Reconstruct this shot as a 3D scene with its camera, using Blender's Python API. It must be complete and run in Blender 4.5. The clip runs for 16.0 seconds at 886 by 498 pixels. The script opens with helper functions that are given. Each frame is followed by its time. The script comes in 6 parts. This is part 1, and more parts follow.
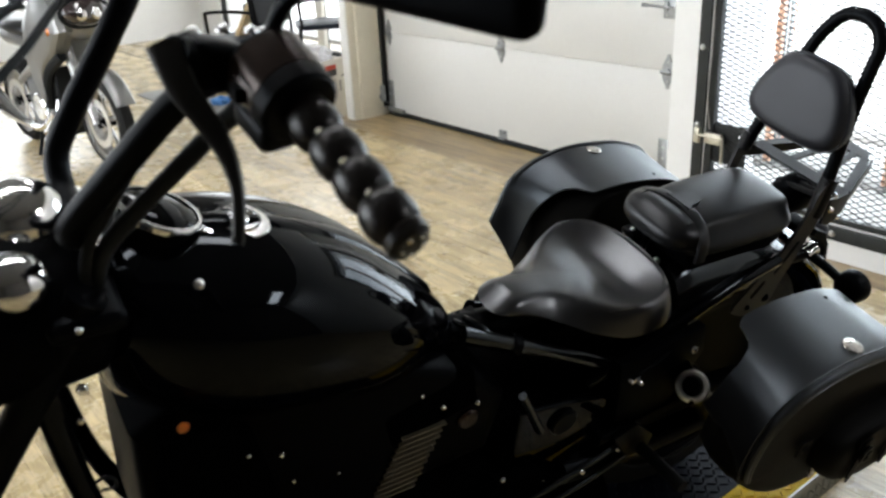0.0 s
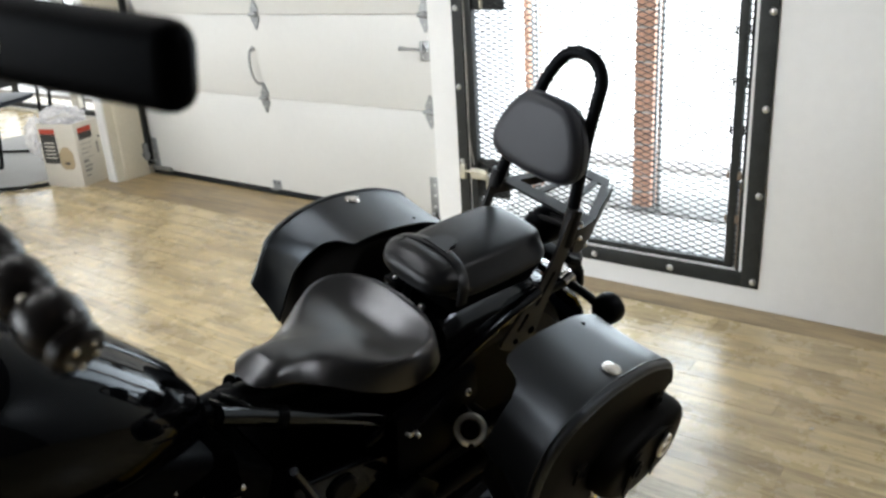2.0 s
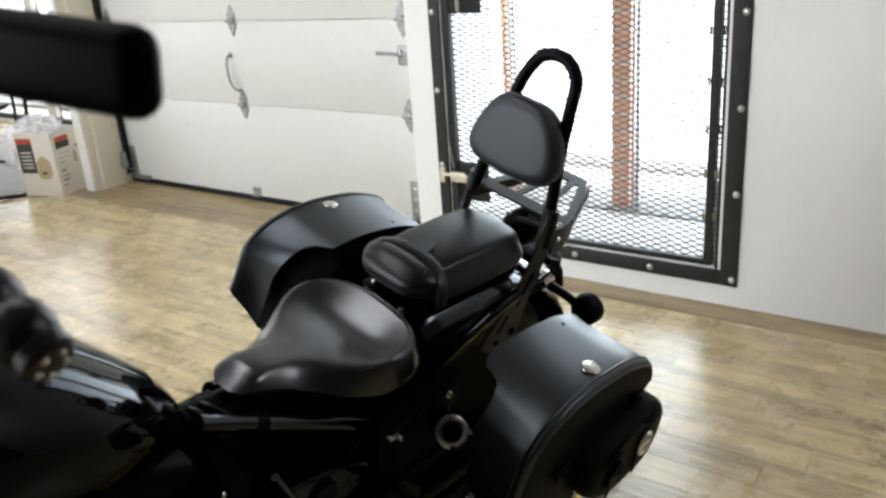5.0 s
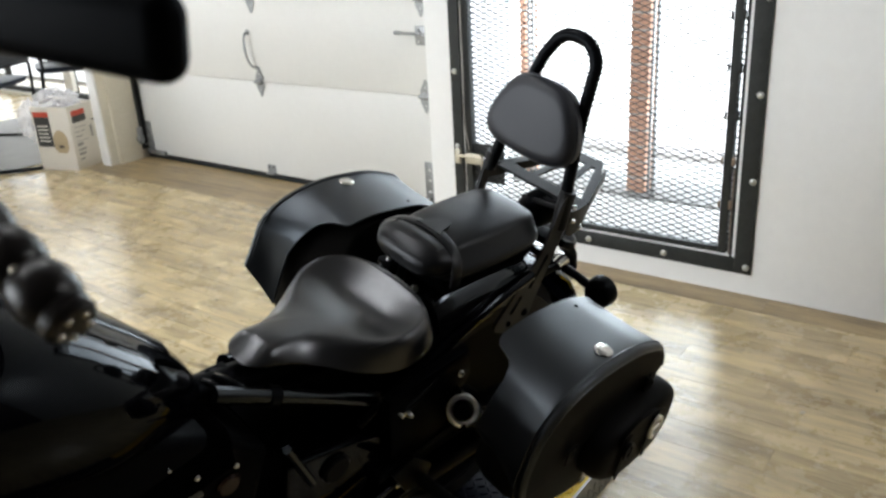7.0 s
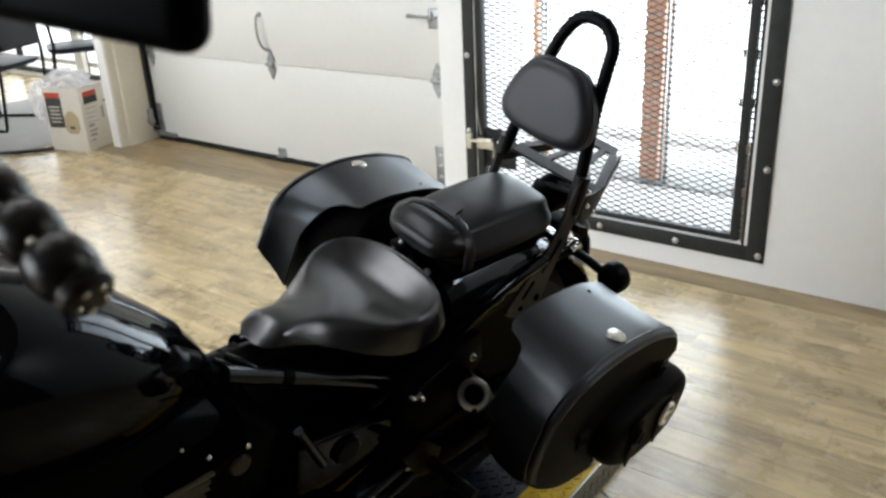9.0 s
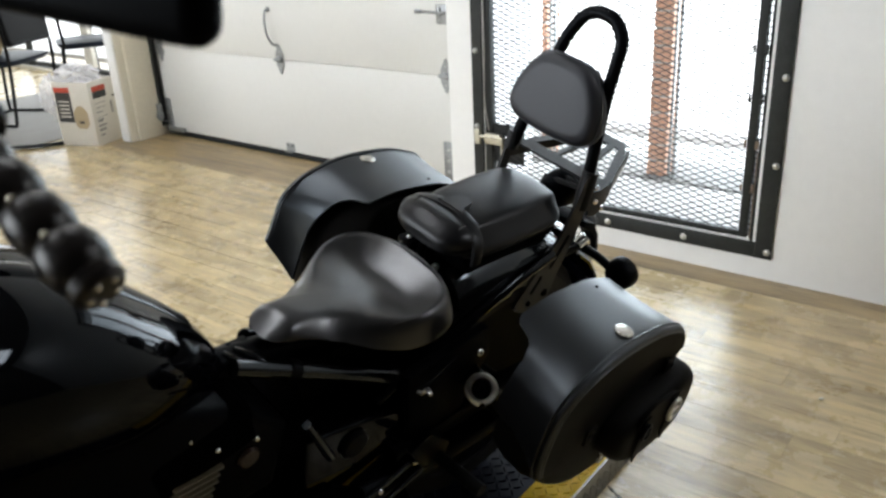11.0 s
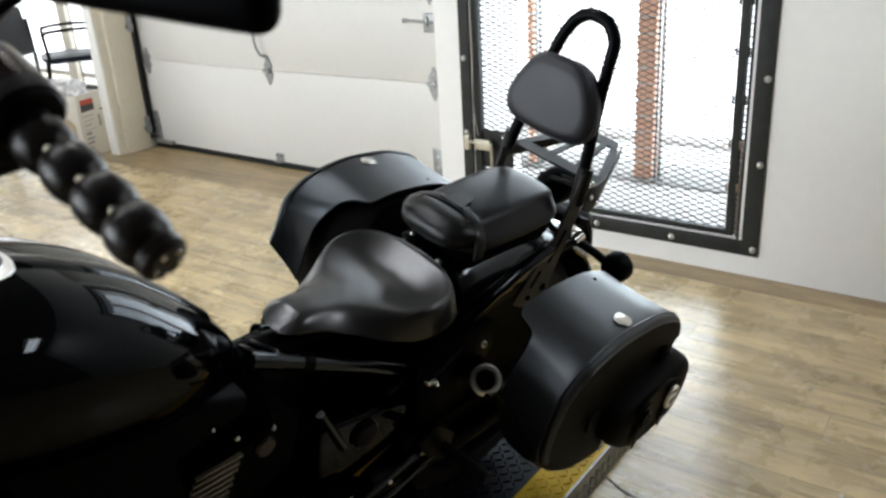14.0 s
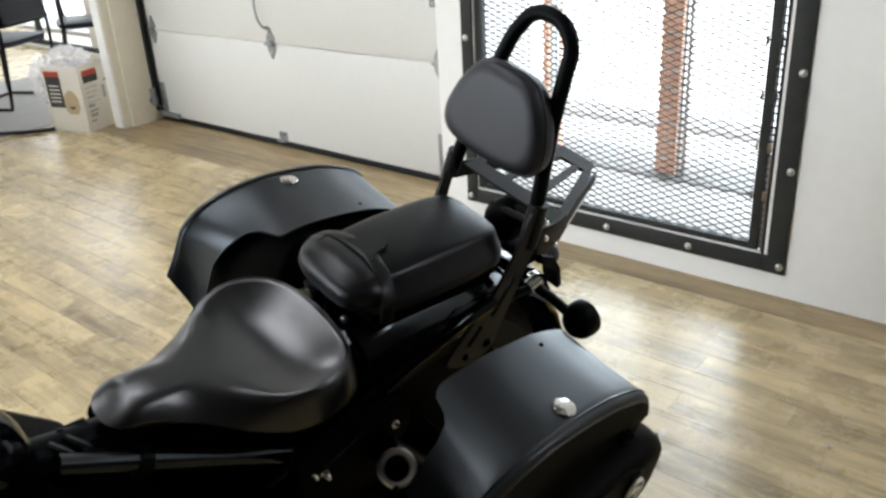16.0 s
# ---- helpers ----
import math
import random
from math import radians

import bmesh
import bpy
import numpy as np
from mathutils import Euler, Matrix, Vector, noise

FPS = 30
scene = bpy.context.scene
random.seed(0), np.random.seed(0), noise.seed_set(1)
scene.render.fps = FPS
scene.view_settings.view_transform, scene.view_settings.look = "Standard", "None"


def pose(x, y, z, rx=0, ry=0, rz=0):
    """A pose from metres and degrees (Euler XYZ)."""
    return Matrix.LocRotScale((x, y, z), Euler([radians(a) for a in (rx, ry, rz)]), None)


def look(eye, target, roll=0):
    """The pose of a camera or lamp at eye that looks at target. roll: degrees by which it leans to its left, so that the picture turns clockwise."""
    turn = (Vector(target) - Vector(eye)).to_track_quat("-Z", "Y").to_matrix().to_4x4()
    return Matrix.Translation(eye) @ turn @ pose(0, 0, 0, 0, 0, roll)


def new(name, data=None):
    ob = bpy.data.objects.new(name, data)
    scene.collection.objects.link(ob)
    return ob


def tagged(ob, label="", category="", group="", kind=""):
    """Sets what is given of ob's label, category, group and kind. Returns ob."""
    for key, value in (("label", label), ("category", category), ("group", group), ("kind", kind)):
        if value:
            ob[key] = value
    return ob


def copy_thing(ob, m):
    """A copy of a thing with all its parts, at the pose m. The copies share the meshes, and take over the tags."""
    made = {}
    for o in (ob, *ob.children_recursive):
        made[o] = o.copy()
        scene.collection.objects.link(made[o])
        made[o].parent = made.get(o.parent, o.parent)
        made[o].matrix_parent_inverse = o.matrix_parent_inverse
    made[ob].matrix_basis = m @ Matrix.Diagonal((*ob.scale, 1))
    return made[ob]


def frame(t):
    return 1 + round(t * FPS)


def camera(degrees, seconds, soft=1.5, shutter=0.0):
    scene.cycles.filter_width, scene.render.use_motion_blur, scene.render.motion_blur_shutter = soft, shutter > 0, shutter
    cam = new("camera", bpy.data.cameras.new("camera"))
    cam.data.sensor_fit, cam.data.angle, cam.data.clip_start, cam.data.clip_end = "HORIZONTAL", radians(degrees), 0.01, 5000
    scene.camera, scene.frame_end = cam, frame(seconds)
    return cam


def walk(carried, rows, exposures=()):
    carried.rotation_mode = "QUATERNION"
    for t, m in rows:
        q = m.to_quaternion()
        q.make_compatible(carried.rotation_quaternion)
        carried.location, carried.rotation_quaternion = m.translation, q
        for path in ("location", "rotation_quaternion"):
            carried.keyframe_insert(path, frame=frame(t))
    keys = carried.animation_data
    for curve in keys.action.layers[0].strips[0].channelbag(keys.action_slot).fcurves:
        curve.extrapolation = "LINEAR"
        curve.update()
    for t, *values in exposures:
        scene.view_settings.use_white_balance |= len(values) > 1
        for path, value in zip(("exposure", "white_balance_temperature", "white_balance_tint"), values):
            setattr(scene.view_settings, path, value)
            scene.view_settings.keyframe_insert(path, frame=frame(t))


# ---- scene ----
cam = camera(56.27, 16.0, 2.6)
cam.data.dof.use_dof, cam.data.dof.focus_distance, cam.data.dof.aperture_fstop = True, 2.2, 6.0
PATH = [
    (0, (-2.9713, -3.5922, 1.3419), (-1.8484, -2.1261, 0.5742), -2.88),
    (0.5, (-2.9313, -3.5909, 1.3281), (-1.6877, -2.2402, 0.5349), -2.82),
    (1, (-2.9006, -3.5897, 1.3251), (-1.5424, -2.3433, 0.5495), -3.05),
    (1.5, (-2.8867, -3.5937, 1.3284), (-1.4641, -2.398, 0.5892), -3.06),
    (2, (-2.8756, -3.5959, 1.3407), (-1.3873, -2.4572, 0.6419), -3.58),
    (2.5, (-2.8576, -3.5856, 1.3367), (-1.3458, -2.4834, 0.6299), -4.13),
    (3, (-2.8521, -3.5813, 1.3362), (-1.3293, -2.4857, 0.6427), -4.14),
    (3.5, (-2.8555, -3.5878, 1.3362), (-1.333, -2.4914, 0.6434), -4.27),
    (4, (-2.8632, -3.5976, 1.34), (-1.3408, -2.4951, 0.6565), -4.31),
    (6.5, (-2.8783, -3.6075, 1.3376), (-1.3862, -2.4889, 0.6148), -3.60),
    (7, (-2.8797, -3.6025, 1.334), (-1.395, -2.4785, 0.6047), -3.22),
    (7.5, (-2.8799, -3.5995, 1.3312), (-1.3989, -2.4766, 0.5926), -2.98),
    (8, (-2.8807, -3.597, 1.3292), (-1.4078, -2.4679, 0.5839), -2.87),
    (8.5, (-2.8808, -3.5959, 1.3279), (-1.4115, -2.4662, 0.5762), -2.81),
    (9, (-2.8808, -3.5918, 1.326), (-1.4184, -2.4579, 0.567), -2.77),
    (11.5, (-2.8863, -3.594, 1.3259), (-1.4414, -2.4436, 0.5587), -2.66),
    (12, (-2.8894, -3.5959, 1.3252), (-1.4478, -2.4404, 0.5592), -2.46),
    (12.5, (-2.89, -3.5979, 1.3235), (-1.4527, -2.4401, 0.5532), -2.53),
    (13, (-2.8894, -3.6025, 1.3184), (-1.4671, -2.4277, 0.5459), -3.50),
    (13.5, (-2.9046, -3.5981, 1.3182), (-1.4626, -2.4414, 0.5549), -3.40),
    (14, (-2.9511, -3.5977, 1.3197), (-1.4708, -2.4778, 0.575), -3.38),
    (14.5, (-3.0067, -3.5789, 1.3077), (-1.5108, -2.5312, 0.4924), -3.88),
    (15, (-2.993, -3.5655, 1.3177), (-1.4574, -2.5784, 0.5005), -5.07),
    (15.5, (-2.8003, -3.5587, 1.3067), (-1.34, -2.4451, 0.5146), -5.81),
    (16, (-2.5369, -3.5679, 1.3238), (-1.1611, -2.3699, 0.5041), -3.27),
]
walk(cam, [(t, look(eye, target, roll)) for t, eye, target, roll in PATH])

# ---- sky, sun, lamps ----
world = bpy.data.worlds.new("sky")
scene.world = world
world.use_nodes = True
wt = world.node_tree
sky = wt.nodes.new("ShaderNodeTexSky")
sky.sky_type = "NISHITA"
sky.sun_disc = False
sky.sun_elevation = radians(38)
sky.sun_rotation = radians(70)
wt.links.new(sky.outputs[0], wt.nodes["Background"].inputs[0])
wt.nodes["Background"].inputs[1].default_value = 0.10
sun = new("sun", bpy.data.lights.new("sun", "SUN"))
sun.data.energy, sun.data.angle, sun.data.color = 1.0, radians(12), (1.0, 0.96, 0.9)
sun.matrix_world = look((6, 2, 8), (0, 0, 0))


def area_lamp(name, eye, target, wide, high, watts, colour):
    lamp = new(name, bpy.data.lights.new(name, "AREA"))
    lamp.data.shape, lamp.data.size, lamp.data.size_y = "RECTANGLE", wide, high
    lamp.data.energy, lamp.data.color = watts, colour
    lamp.matrix_world = look(eye, target)
    return lamp


area_lamp("gate_daylight", (1.0, -2.12, 1.32), (-3.0, -2.17, 0.9), 1.7, 2.3, 110, (0.76, 0.90, 1.0))
area_lamp("window_daylight", (1.19, 3.6, 1.3), (-3.0, 3.0, 0.9), 4.0, 2.1, 26, (0.90, 0.96, 1.0))
area_lamp("north_daylight", (-2.9, 6.46, 1.55), (-2.9, 0.0, 0.7), 4.8, 2.0, 35, (0.92, 0.97, 1.0))
# Added fill from behind the camera for the door and right wall.
area_lamp("west_fill_light", (-5.95, 0.9, 1.7), (0.0, -0.4, 0.9), 4.6, 2.1, 185, (0.90, 0.95, 1.0))
scene.view_settings.exposure = 0.0


# ---- materials ----
def material(name):
    m = bpy.data.materials.new(name)
    m.use_nodes = True
    nt = m.node_tree
    return m, nt, nt.nodes["Principled BSDF"]


def node(nt, kind, **inputs):
    n = nt.nodes.new(kind)
    for key, value in inputs.items():
        n.inputs[key].default_value = value
    return n


def plain(name, colour, rough=0.5, metal=0.0, coat=0.0, vary=0.15, scale=30.0, bump=0.0, bump_scale=200.0, fine=0.0, spec=0.5):
    """A surface with patchy variation of tone and gloss at two scales and a fine relief."""
    m, nt, b = material(name)
    tc = nt.nodes.new("ShaderNodeTexCoord")
    big = node(nt, "ShaderNodeTexNoise", Scale=scale, Detail=5.0, Roughness=0.6)
    small = node(nt, "ShaderNodeTexNoise", Scale=scale * 9, Detail=3.0, Roughness=0.6)
    for n in (big, small):
        nt.links.new(tc.outputs["Object"], n.inputs["Vector"])
    add = nt.nodes.new("ShaderNodeMath")
    add.operation = "ADD"
    nt.links.new(big.outputs["Fac"], add.inputs[0])
    nt.links.new(small.outputs["Fac"], add.inputs[1])
    ramp = nt.nodes.new("ShaderNodeMapRange")
    ramp.inputs["From Min"].default_value, ramp.inputs["From Max"].default_value = 0.6, 1.4
    ramp.inputs["To Min"].default_value, ramp.inputs["To Max"].default_value = 1 - vary, 1 + vary
    nt.links.new(add.outputs[0], ramp.inputs["Value"])
    mix = nt.nodes.new("ShaderNodeVectorMath")
    mix.operation = "SCALE"
    mix.inputs[0].default_value = colour[:3]
    nt.links.new(ramp.outputs[0], mix.inputs["Scale"])
    nt.links.new(mix.outputs[0], b.inputs["Base Color"])
    rr = nt.nodes.new("ShaderNodeMapRange")
    rr.inputs["From Min"].default_value, rr.inputs["From Max"].default_value = 0.3, 0.7
    rr.inputs["To Min"].default_value, rr.inputs["To Max"].default_value = max(0.02, rough * (1 - vary)), min(1, rough * (1 + vary))
    nt.links.new(small.outputs["Fac"], rr.inputs["Value"])
    nt.links.new(rr.outputs[0], b.inputs["Roughness"])
    b.inputs["Metallic"].default_value = metal
    b.inputs["Specular IOR Level"].default_value = spec
    if coat:
        b.inputs["Coat Weight"].default_value = coat
        b.inputs["Coat Roughness"].default_value = 0.04
    if bump:
        grain = node(nt, "ShaderNodeTexNoise", Scale=bump_scale, Detail=4.0)
        nt.links.new(tc.outputs["Object"], grain.inputs["Vector"])
        bp = node(nt, "ShaderNodeBump", Strength=bump, Distance=0.002)
        nt.links.new(grain.outputs["Fac"], bp.inputs["Height"])
        nt.links.new(bp.outputs[0], b.inputs["Normal"])
    return m


def leather(name, colour, rough, wear=0.0, spec=0.4, grain=0.13, patchy=0.06, worn=None):
    """Black grained leather with pebbled relief and pale scuffed streaks."""
    m, nt, b = material(name)
    tc = nt.nodes.new("ShaderNodeTexCoord")
    cell = node(nt, "ShaderNodeTexNoise", Scale=330.0, Detail=3.0)
    scuff = node(nt, "ShaderNodeTexNoise", Scale=14.0, Detail=8.0, Roughness=0.75)
    for n in (cell, scuff):
        nt.links.new(tc.outputs["Object"], n.inputs["Vector"])
    ramp = nt.nodes.new("ShaderNodeValToRGB")
    ramp.color_ramp.elements[0].position, ramp.color_ramp.elements[1].position = 0.45, 0.8
    ramp.color_ramp.elements[0].color = (*colour, 1)
    ramp.color_ramp.elements[1].color = (*[c + wear for c in colour], 1)
    nt.links.new(scuff.outputs["Fac"], ramp.inputs["Fac"])
    nt.links.new(ramp.outputs[0], b.inputs["Base Color"])
    # Paler grey round the worn point paints the seat's sheen over its scuffs.
    if worn:
        far = nt.nodes.new("ShaderNodeVectorMath")
        far.operation = "DISTANCE"
        far.inputs[1].default_value = worn
        nt.links.new(tc.outputs["Object"], far.inputs[0])
        rub = node(nt, "ShaderNodeTexNoise", Scale=26.0, Detail=7.0, Roughness=0.7, Distortion=1.2)
        nt.links.new(tc.outputs["Object"], rub.inputs["Vector"])
        zone = nt.nodes.new("ShaderNodeMapRange")
        zone.inputs["From Min"].default_value, zone.inputs["From Max"].default_value = 0.135, 0.03
        nt.links.new(far.outputs["Value"], zone.inputs["Value"])
        blotch = nt.nodes.new("ShaderNodeMapRange")
        blotch.inputs["From Min"].default_value, blotch.inputs["From Max"].default_value = 0.38, 0.68
        blotch.inputs["To Min"].default_value = 0.62
        nt.links.new(rub.outputs["Fac"], blotch.inputs["Value"])
        both = nt.nodes.new("ShaderNodeMath")
        both.operation = "MULTIPLY"
        nt.links.new(zone.outputs[0], both.inputs[0])
        nt.links.new(blotch.outputs[0], both.inputs[1])
        sheen_tone = nt.nodes.new("ShaderNodeMix")
        sheen_tone.data_type = "RGBA"
        sheen_tone.inputs["B"].default_value = (0.024, 0.0235, 0.0235, 1)
        nt.links.new(both.outputs[0], sheen_tone.inputs["Factor"])
        nt.links.new(ramp.outputs[0], sheen_tone.inputs["A"])
        nt.links.new(sheen_tone.outputs["Result"], b.inputs["Base Color"])
    rr = nt.nodes.new("ShaderNodeMapRange")
    rr.inputs["From Min"].default_value, rr.inputs["From Max"].default_value = 0.3, 0.7
    rr.inputs["To Min"].default_value, rr.inputs["To Max"].default_value = rough - patchy, rough + patchy
    nt.links.new(scuff.outputs["Fac"], rr.inputs["Value"])
    nt.links.new(rr.outputs[0], b.inputs["Roughness"])
    b.inputs["Specular IOR Level"].default_value = spec
    bp = node(nt, "ShaderNodeBump", Strength=grain, Distance=0.001)
    nt.links.new(cell.outputs["Fac"], bp.inputs["Height"])
    nt.links.new(bp.outputs[0], b.inputs["Normal"])
    return m


def plank_wood(name, pale, dark, rough):
    """Printed vinyl planks: long streaks along y, every plank of its own tone."""
    m, nt, b = material(name)
    tc = nt.nodes.new("ShaderNodeTexCoord")
    info = nt.nodes.new("ShaderNodeObjectInfo")
    geo = nt.nodes.new("ShaderNodeNewGeometry")
    shift = nt.nodes.new("ShaderNodeVectorMath")
    shift.operation = "MULTIPLY_ADD"
    shift.inputs[1].default_value = (17.0, 1.7, 14.0)
    off = nt.nodes.new("ShaderNodeVectorMath")
    off.operation = "SCALE"
    off.inputs[0].default_value = (37.0, 53.0, 0.0)
    both = nt.nodes.new("ShaderNodeMath")
    both.operation = "ADD"
    nt.links.new(info.outputs["Random"], both.inputs[0])
    nt.links.new(geo.outputs["Random Per Island"], both.inputs[1])
    pick = nt.nodes.new("ShaderNodeMath")
    pick.operation = "FRACT"
    nt.links.new(both.outputs[0], pick.inputs[0])
    nt.links.new(pick.outputs[0], off.inputs["Scale"])
    nt.links.new(geo.outputs["Position"], shift.inputs[0])
    nt.links.new(off.outputs[0], shift.inputs[2])
    streak = node(nt, "ShaderNodeTexNoise", Scale=1.0, Detail=8.0, Roughness=0.62, Distortion=0.5)
    nt.links.new(shift.outputs[0], streak.inputs["Vector"])
    fine = node(nt, "ShaderNodeTexNoise", Scale=5.0, Detail=6.0, Roughness=0.7)
    nt.links.new(shift.outputs[0], fine.inputs["Vector"])
    dirt = node(nt, "ShaderNodeTexNoise", Scale=5.0, Detail=9.0, Roughness=0.72)
    nt.links.new(geo.outputs["Position"], dirt.inputs["Vector"])
    ramp = nt.nodes.new("ShaderNodeValToRGB")
    e = ramp.color_ramp.elements
    e[0].position, e[0].color = 0.31, (*dark, 1)
    e[1].position, e[1].color = 0.60, (*pale, 1)
    mid = e.new(0.47)
    mid.color = (*[0.45 * d + 0.55 * p for d, p in zip(dark, pale)], 1)
    mixv = nt.nodes.new("ShaderNodeMath")
    mixv.operation = "MULTIPLY_ADD"
    mixv.inputs[1].default_value = 0.44
    nt.links.new(fine.outputs["Fac"], mixv.inputs[0])
    half = nt.nodes.new("ShaderNodeMath")
    half.operation = "MULTIPLY_ADD"
    half.inputs[1].default_value, half.inputs[2].default_value = 0.75, 0.0
    nt.links.new(streak.outputs["Fac"], half.inputs[0])
    nt.links.new(half.outputs[0], mixv.inputs[2])
    tone = nt.nodes.new("ShaderNodeMath")
    tone.operation = "MULTIPLY_ADD"
    tone.inputs[1].default_value = 0.10
    nt.links.new(pick.outputs[0], tone.inputs[0])
    low = nt.nodes.new("ShaderNodeMath")
    low.operation = "SUBTRACT"
    low.inputs[1].default_value = 0.135
    nt.links.new(mixv.outputs[0], low.inputs[0])
    nt.links.new(low.outputs[0], tone.inputs[2])
    nt.links.new(tone.outputs[0], ramp.inputs["Fac"])
    grime = nt.nodes.new("ShaderNodeMapRange")
    grime.inputs["From Min"].default_value, grime.inputs["From Max"].default_value = 0.35, 0.65
    grime.inputs["To Min"].default_value, grime.inputs["To Max"].default_value = 0.88, 1.06
    nt.links.new(dirt.outputs["Fac"], grime.inputs["Value"])
    mul = nt.nodes.new("ShaderNodeVectorMath")
    mul.operation = "SCALE"
    nt.links.new(ramp.outputs[0], mul.inputs[0])
    nt.links.new(grime.outputs[0], mul.inputs["Scale"])
    nt.links.new(mul.outputs[0], b.inputs["Base Color"])
    rr = nt.nodes.new("ShaderNodeMapRange")
    rr.inputs["To Min"].default_value, rr.inputs["To Max"].default_value = rough - 0.07, rough + 0.12
    nt.links.new(dirt.outputs["Fac"], rr.inputs["Value"])
    nt.links.new(rr.outputs[0], b.inputs["Roughness"])
    bp = node(nt, "ShaderNodeBump", Strength=0.12, Distance=0.002)
    nt.links.new(fine.outputs["Fac"], bp.inputs["Height"])
    nt.links.new(bp.outputs[0], b.inputs["Normal"])
    b.inputs["Specular IOR Level"].default_value = 0.72
    return m


def glow(name, colour, strength):
    m, nt, b = material(name)
    b.inputs["Base Color"].default_value = (0, 0, 0, 1)
    b.inputs["Emission Color"].default_value = (*colour, 1)
    b.inputs["Emission Strength"].default_value = strength
    return m


WALL = plain("white_wall_paint", (0.80, 0.80, 0.785), 0.55, vary=0.03, scale=2.5, bump=0.15, bump_scale=60)
CREAM = plain("cream_trim_paint", (0.62, 0.58, 0.47), 0.5, vary=0.06, scale=5, bump=0.1, bump_scale=40)
# Unseen walls and ceiling are made dark to cut reflections on the bike.
DIM = plain("dark_unseen_wall", (0.06, 0.055, 0.05), 0.8, vary=0.2, scale=4)
CEIL = plain("ceiling_paint", (0.13, 0.13, 0.13), 0.85, vary=0.05, scale=3)
ENAMEL = plain("lamp_enamel", (0.75, 0.75, 0.73), 0.5, vary=0.03, scale=3)
DOORPAINT = plain("door_panel_paint", (0.63, 0.625, 0.595), 0.42, vary=0.025, scale=3, bump=0.08, bump_scale=90)
GALV = plain("galvanised_steel", (0.30, 0.31, 0.31), 0.42, metal=0.8, vary=0.25, scale=40)
RUBBER = plain("black_rubber", (0.008, 0.008, 0.008), 0.65, spec=0.25, vary=0.2, bump=0.1)
IRON = plain("dark_gate_steel", (0.028, 0.030, 0.029), 0.5, spec=0.2, vary=0.35, scale=18, bump=0.15)
RUSTY = plain("brown_primed_steel", (0.17, 0.125, 0.09), 0.6, metal=0.2, vary=0.4, scale=22, bump=0.2)
MESHIRON = plain("expanded_steel", (0.018, 0.018, 0.018), 0.55, metal=0.3, vary=0.3, scale=30)
BOLT = plain("bolt_steel", (0.5, 0.5, 0.48), 0.35, metal=0.9, vary=0.2)
BRASS = plain("pale_latch_steel", (0.5, 0.47, 0.38), 0.4, metal=0.6, vary=0.25)
PLANK = plank_wood("vinyl_plank", (0.60, 0.48, 0.265), (0.19, 0.142, 0.078), 0.25)
PLANKB = plank_wood("brown_plank", (0.40, 0.295, 0.15), (0.095, 0.068, 0.036), 0.36)
SLAB = plain("floor_slab", (0.12, 0.1, 0.07), 0.8, vary=0.2)
BRICK = plain("orange_brick", (0.60, 0.32, 0.21), 0.85, vary=0.3, scale=25, bump=0.4, bump_scale=80)
MORTAR = plain("mortar", (0.5, 0.45, 0.4), 0.9, vary=0.15, bump=0.3)
CONCRETE = plain("concrete", (0.20, 0.195, 0.185), 0.85, vary=0.2, scale=12, bump=0.3)
SNOWY = plain("pale_pavement", (0.74, 0.74, 0.73), 0.8, vary=0.08, scale=4, bump=0.2)
LEDGE = plain("weathered_ledge", (0.40, 0.39, 0.37), 0.85, vary=0.2, scale=9, bump=0.3)
PLATE_BLK = plain("black_tread_plate", (0.004, 0.0048, 0.009), 0.42, spec=0.03, vary=0.35, scale=30)
PLATE_YEL = plain("yellow_tread_plate", (0.60, 0.39, 0.015), 0.5, spec=0.2, vary=0.2, scale=25)
PLATE_STEEL = plain("bare_tread_plate", (0.26, 0.245, 0.21), 0.42, metal=0.6, vary=0.35, scale=30)
PAINT = plain("black_gloss_paint", (0.0012, 0.0012, 0.0016), 0.035, vary=0.1, scale=4, spec=0.12)
GLOSSROD = plain("gloss_black_rod", (0.003, 0.003, 0.003), 0.15, vary=0.1, spec=0.5)
SATIN = plain("satin_black_metal", (0.002, 0.002, 0.0025), 0.38, vary=0.2, scale=40, spec=0.06)
MATTE = plain("matte_black_plastic", (0.0012, 0.0012, 0.0015), 0.5, vary=0.2, scale=40, bump=0.05, spec=0.025)
ENGINE = plain("black_engine_casting", (0.001, 0.001, 0.001), 0.6, vary=0.25, scale=50, bump=0.1, spec=0.0)
CHROME = plain("chrome", (0.85, 0.85, 0.85), 0.12, metal=1.0, vary=0.1)
BRIGHT = plain("polished_alloy", (0.90, 0.89, 0.87), 0.36, metal=1.0, vary=0.15, scale=60)
POWDER = plain("black_powder_coat", (0.006, 0.006, 0.007), 0.46, vary=0.15, scale=50, spec=0.20, bump=0.05, bump_scale=400)
LEVER = plain("worn_black_lever", (0.018, 0.017, 0.016), 0.3, metal=0.5, vary=0.1, scale=40)
DULLCHROME = plain("dull_chrome", (0.6, 0.58, 0.54), 0.25, metal=1.0, vary=0.2)
FINEDGE = plain("machined_fin_edge", (0.24, 0.22, 0.17), 0.35, metal=0.8, vary=0.2)
SEATLEATHER = leather("seat_leather", (0.0025, 0.0025, 0.0028), 0.285, 0.001, 0.88, 0.13, 0.010, (0.105, 0.0, 0.70))
BAGLEATHER = leather("saddlebag_lid_leather", (0.0050, 0.0050, 0.0054), 0.35, 0.001, 0.58, 0.12, 0.02)
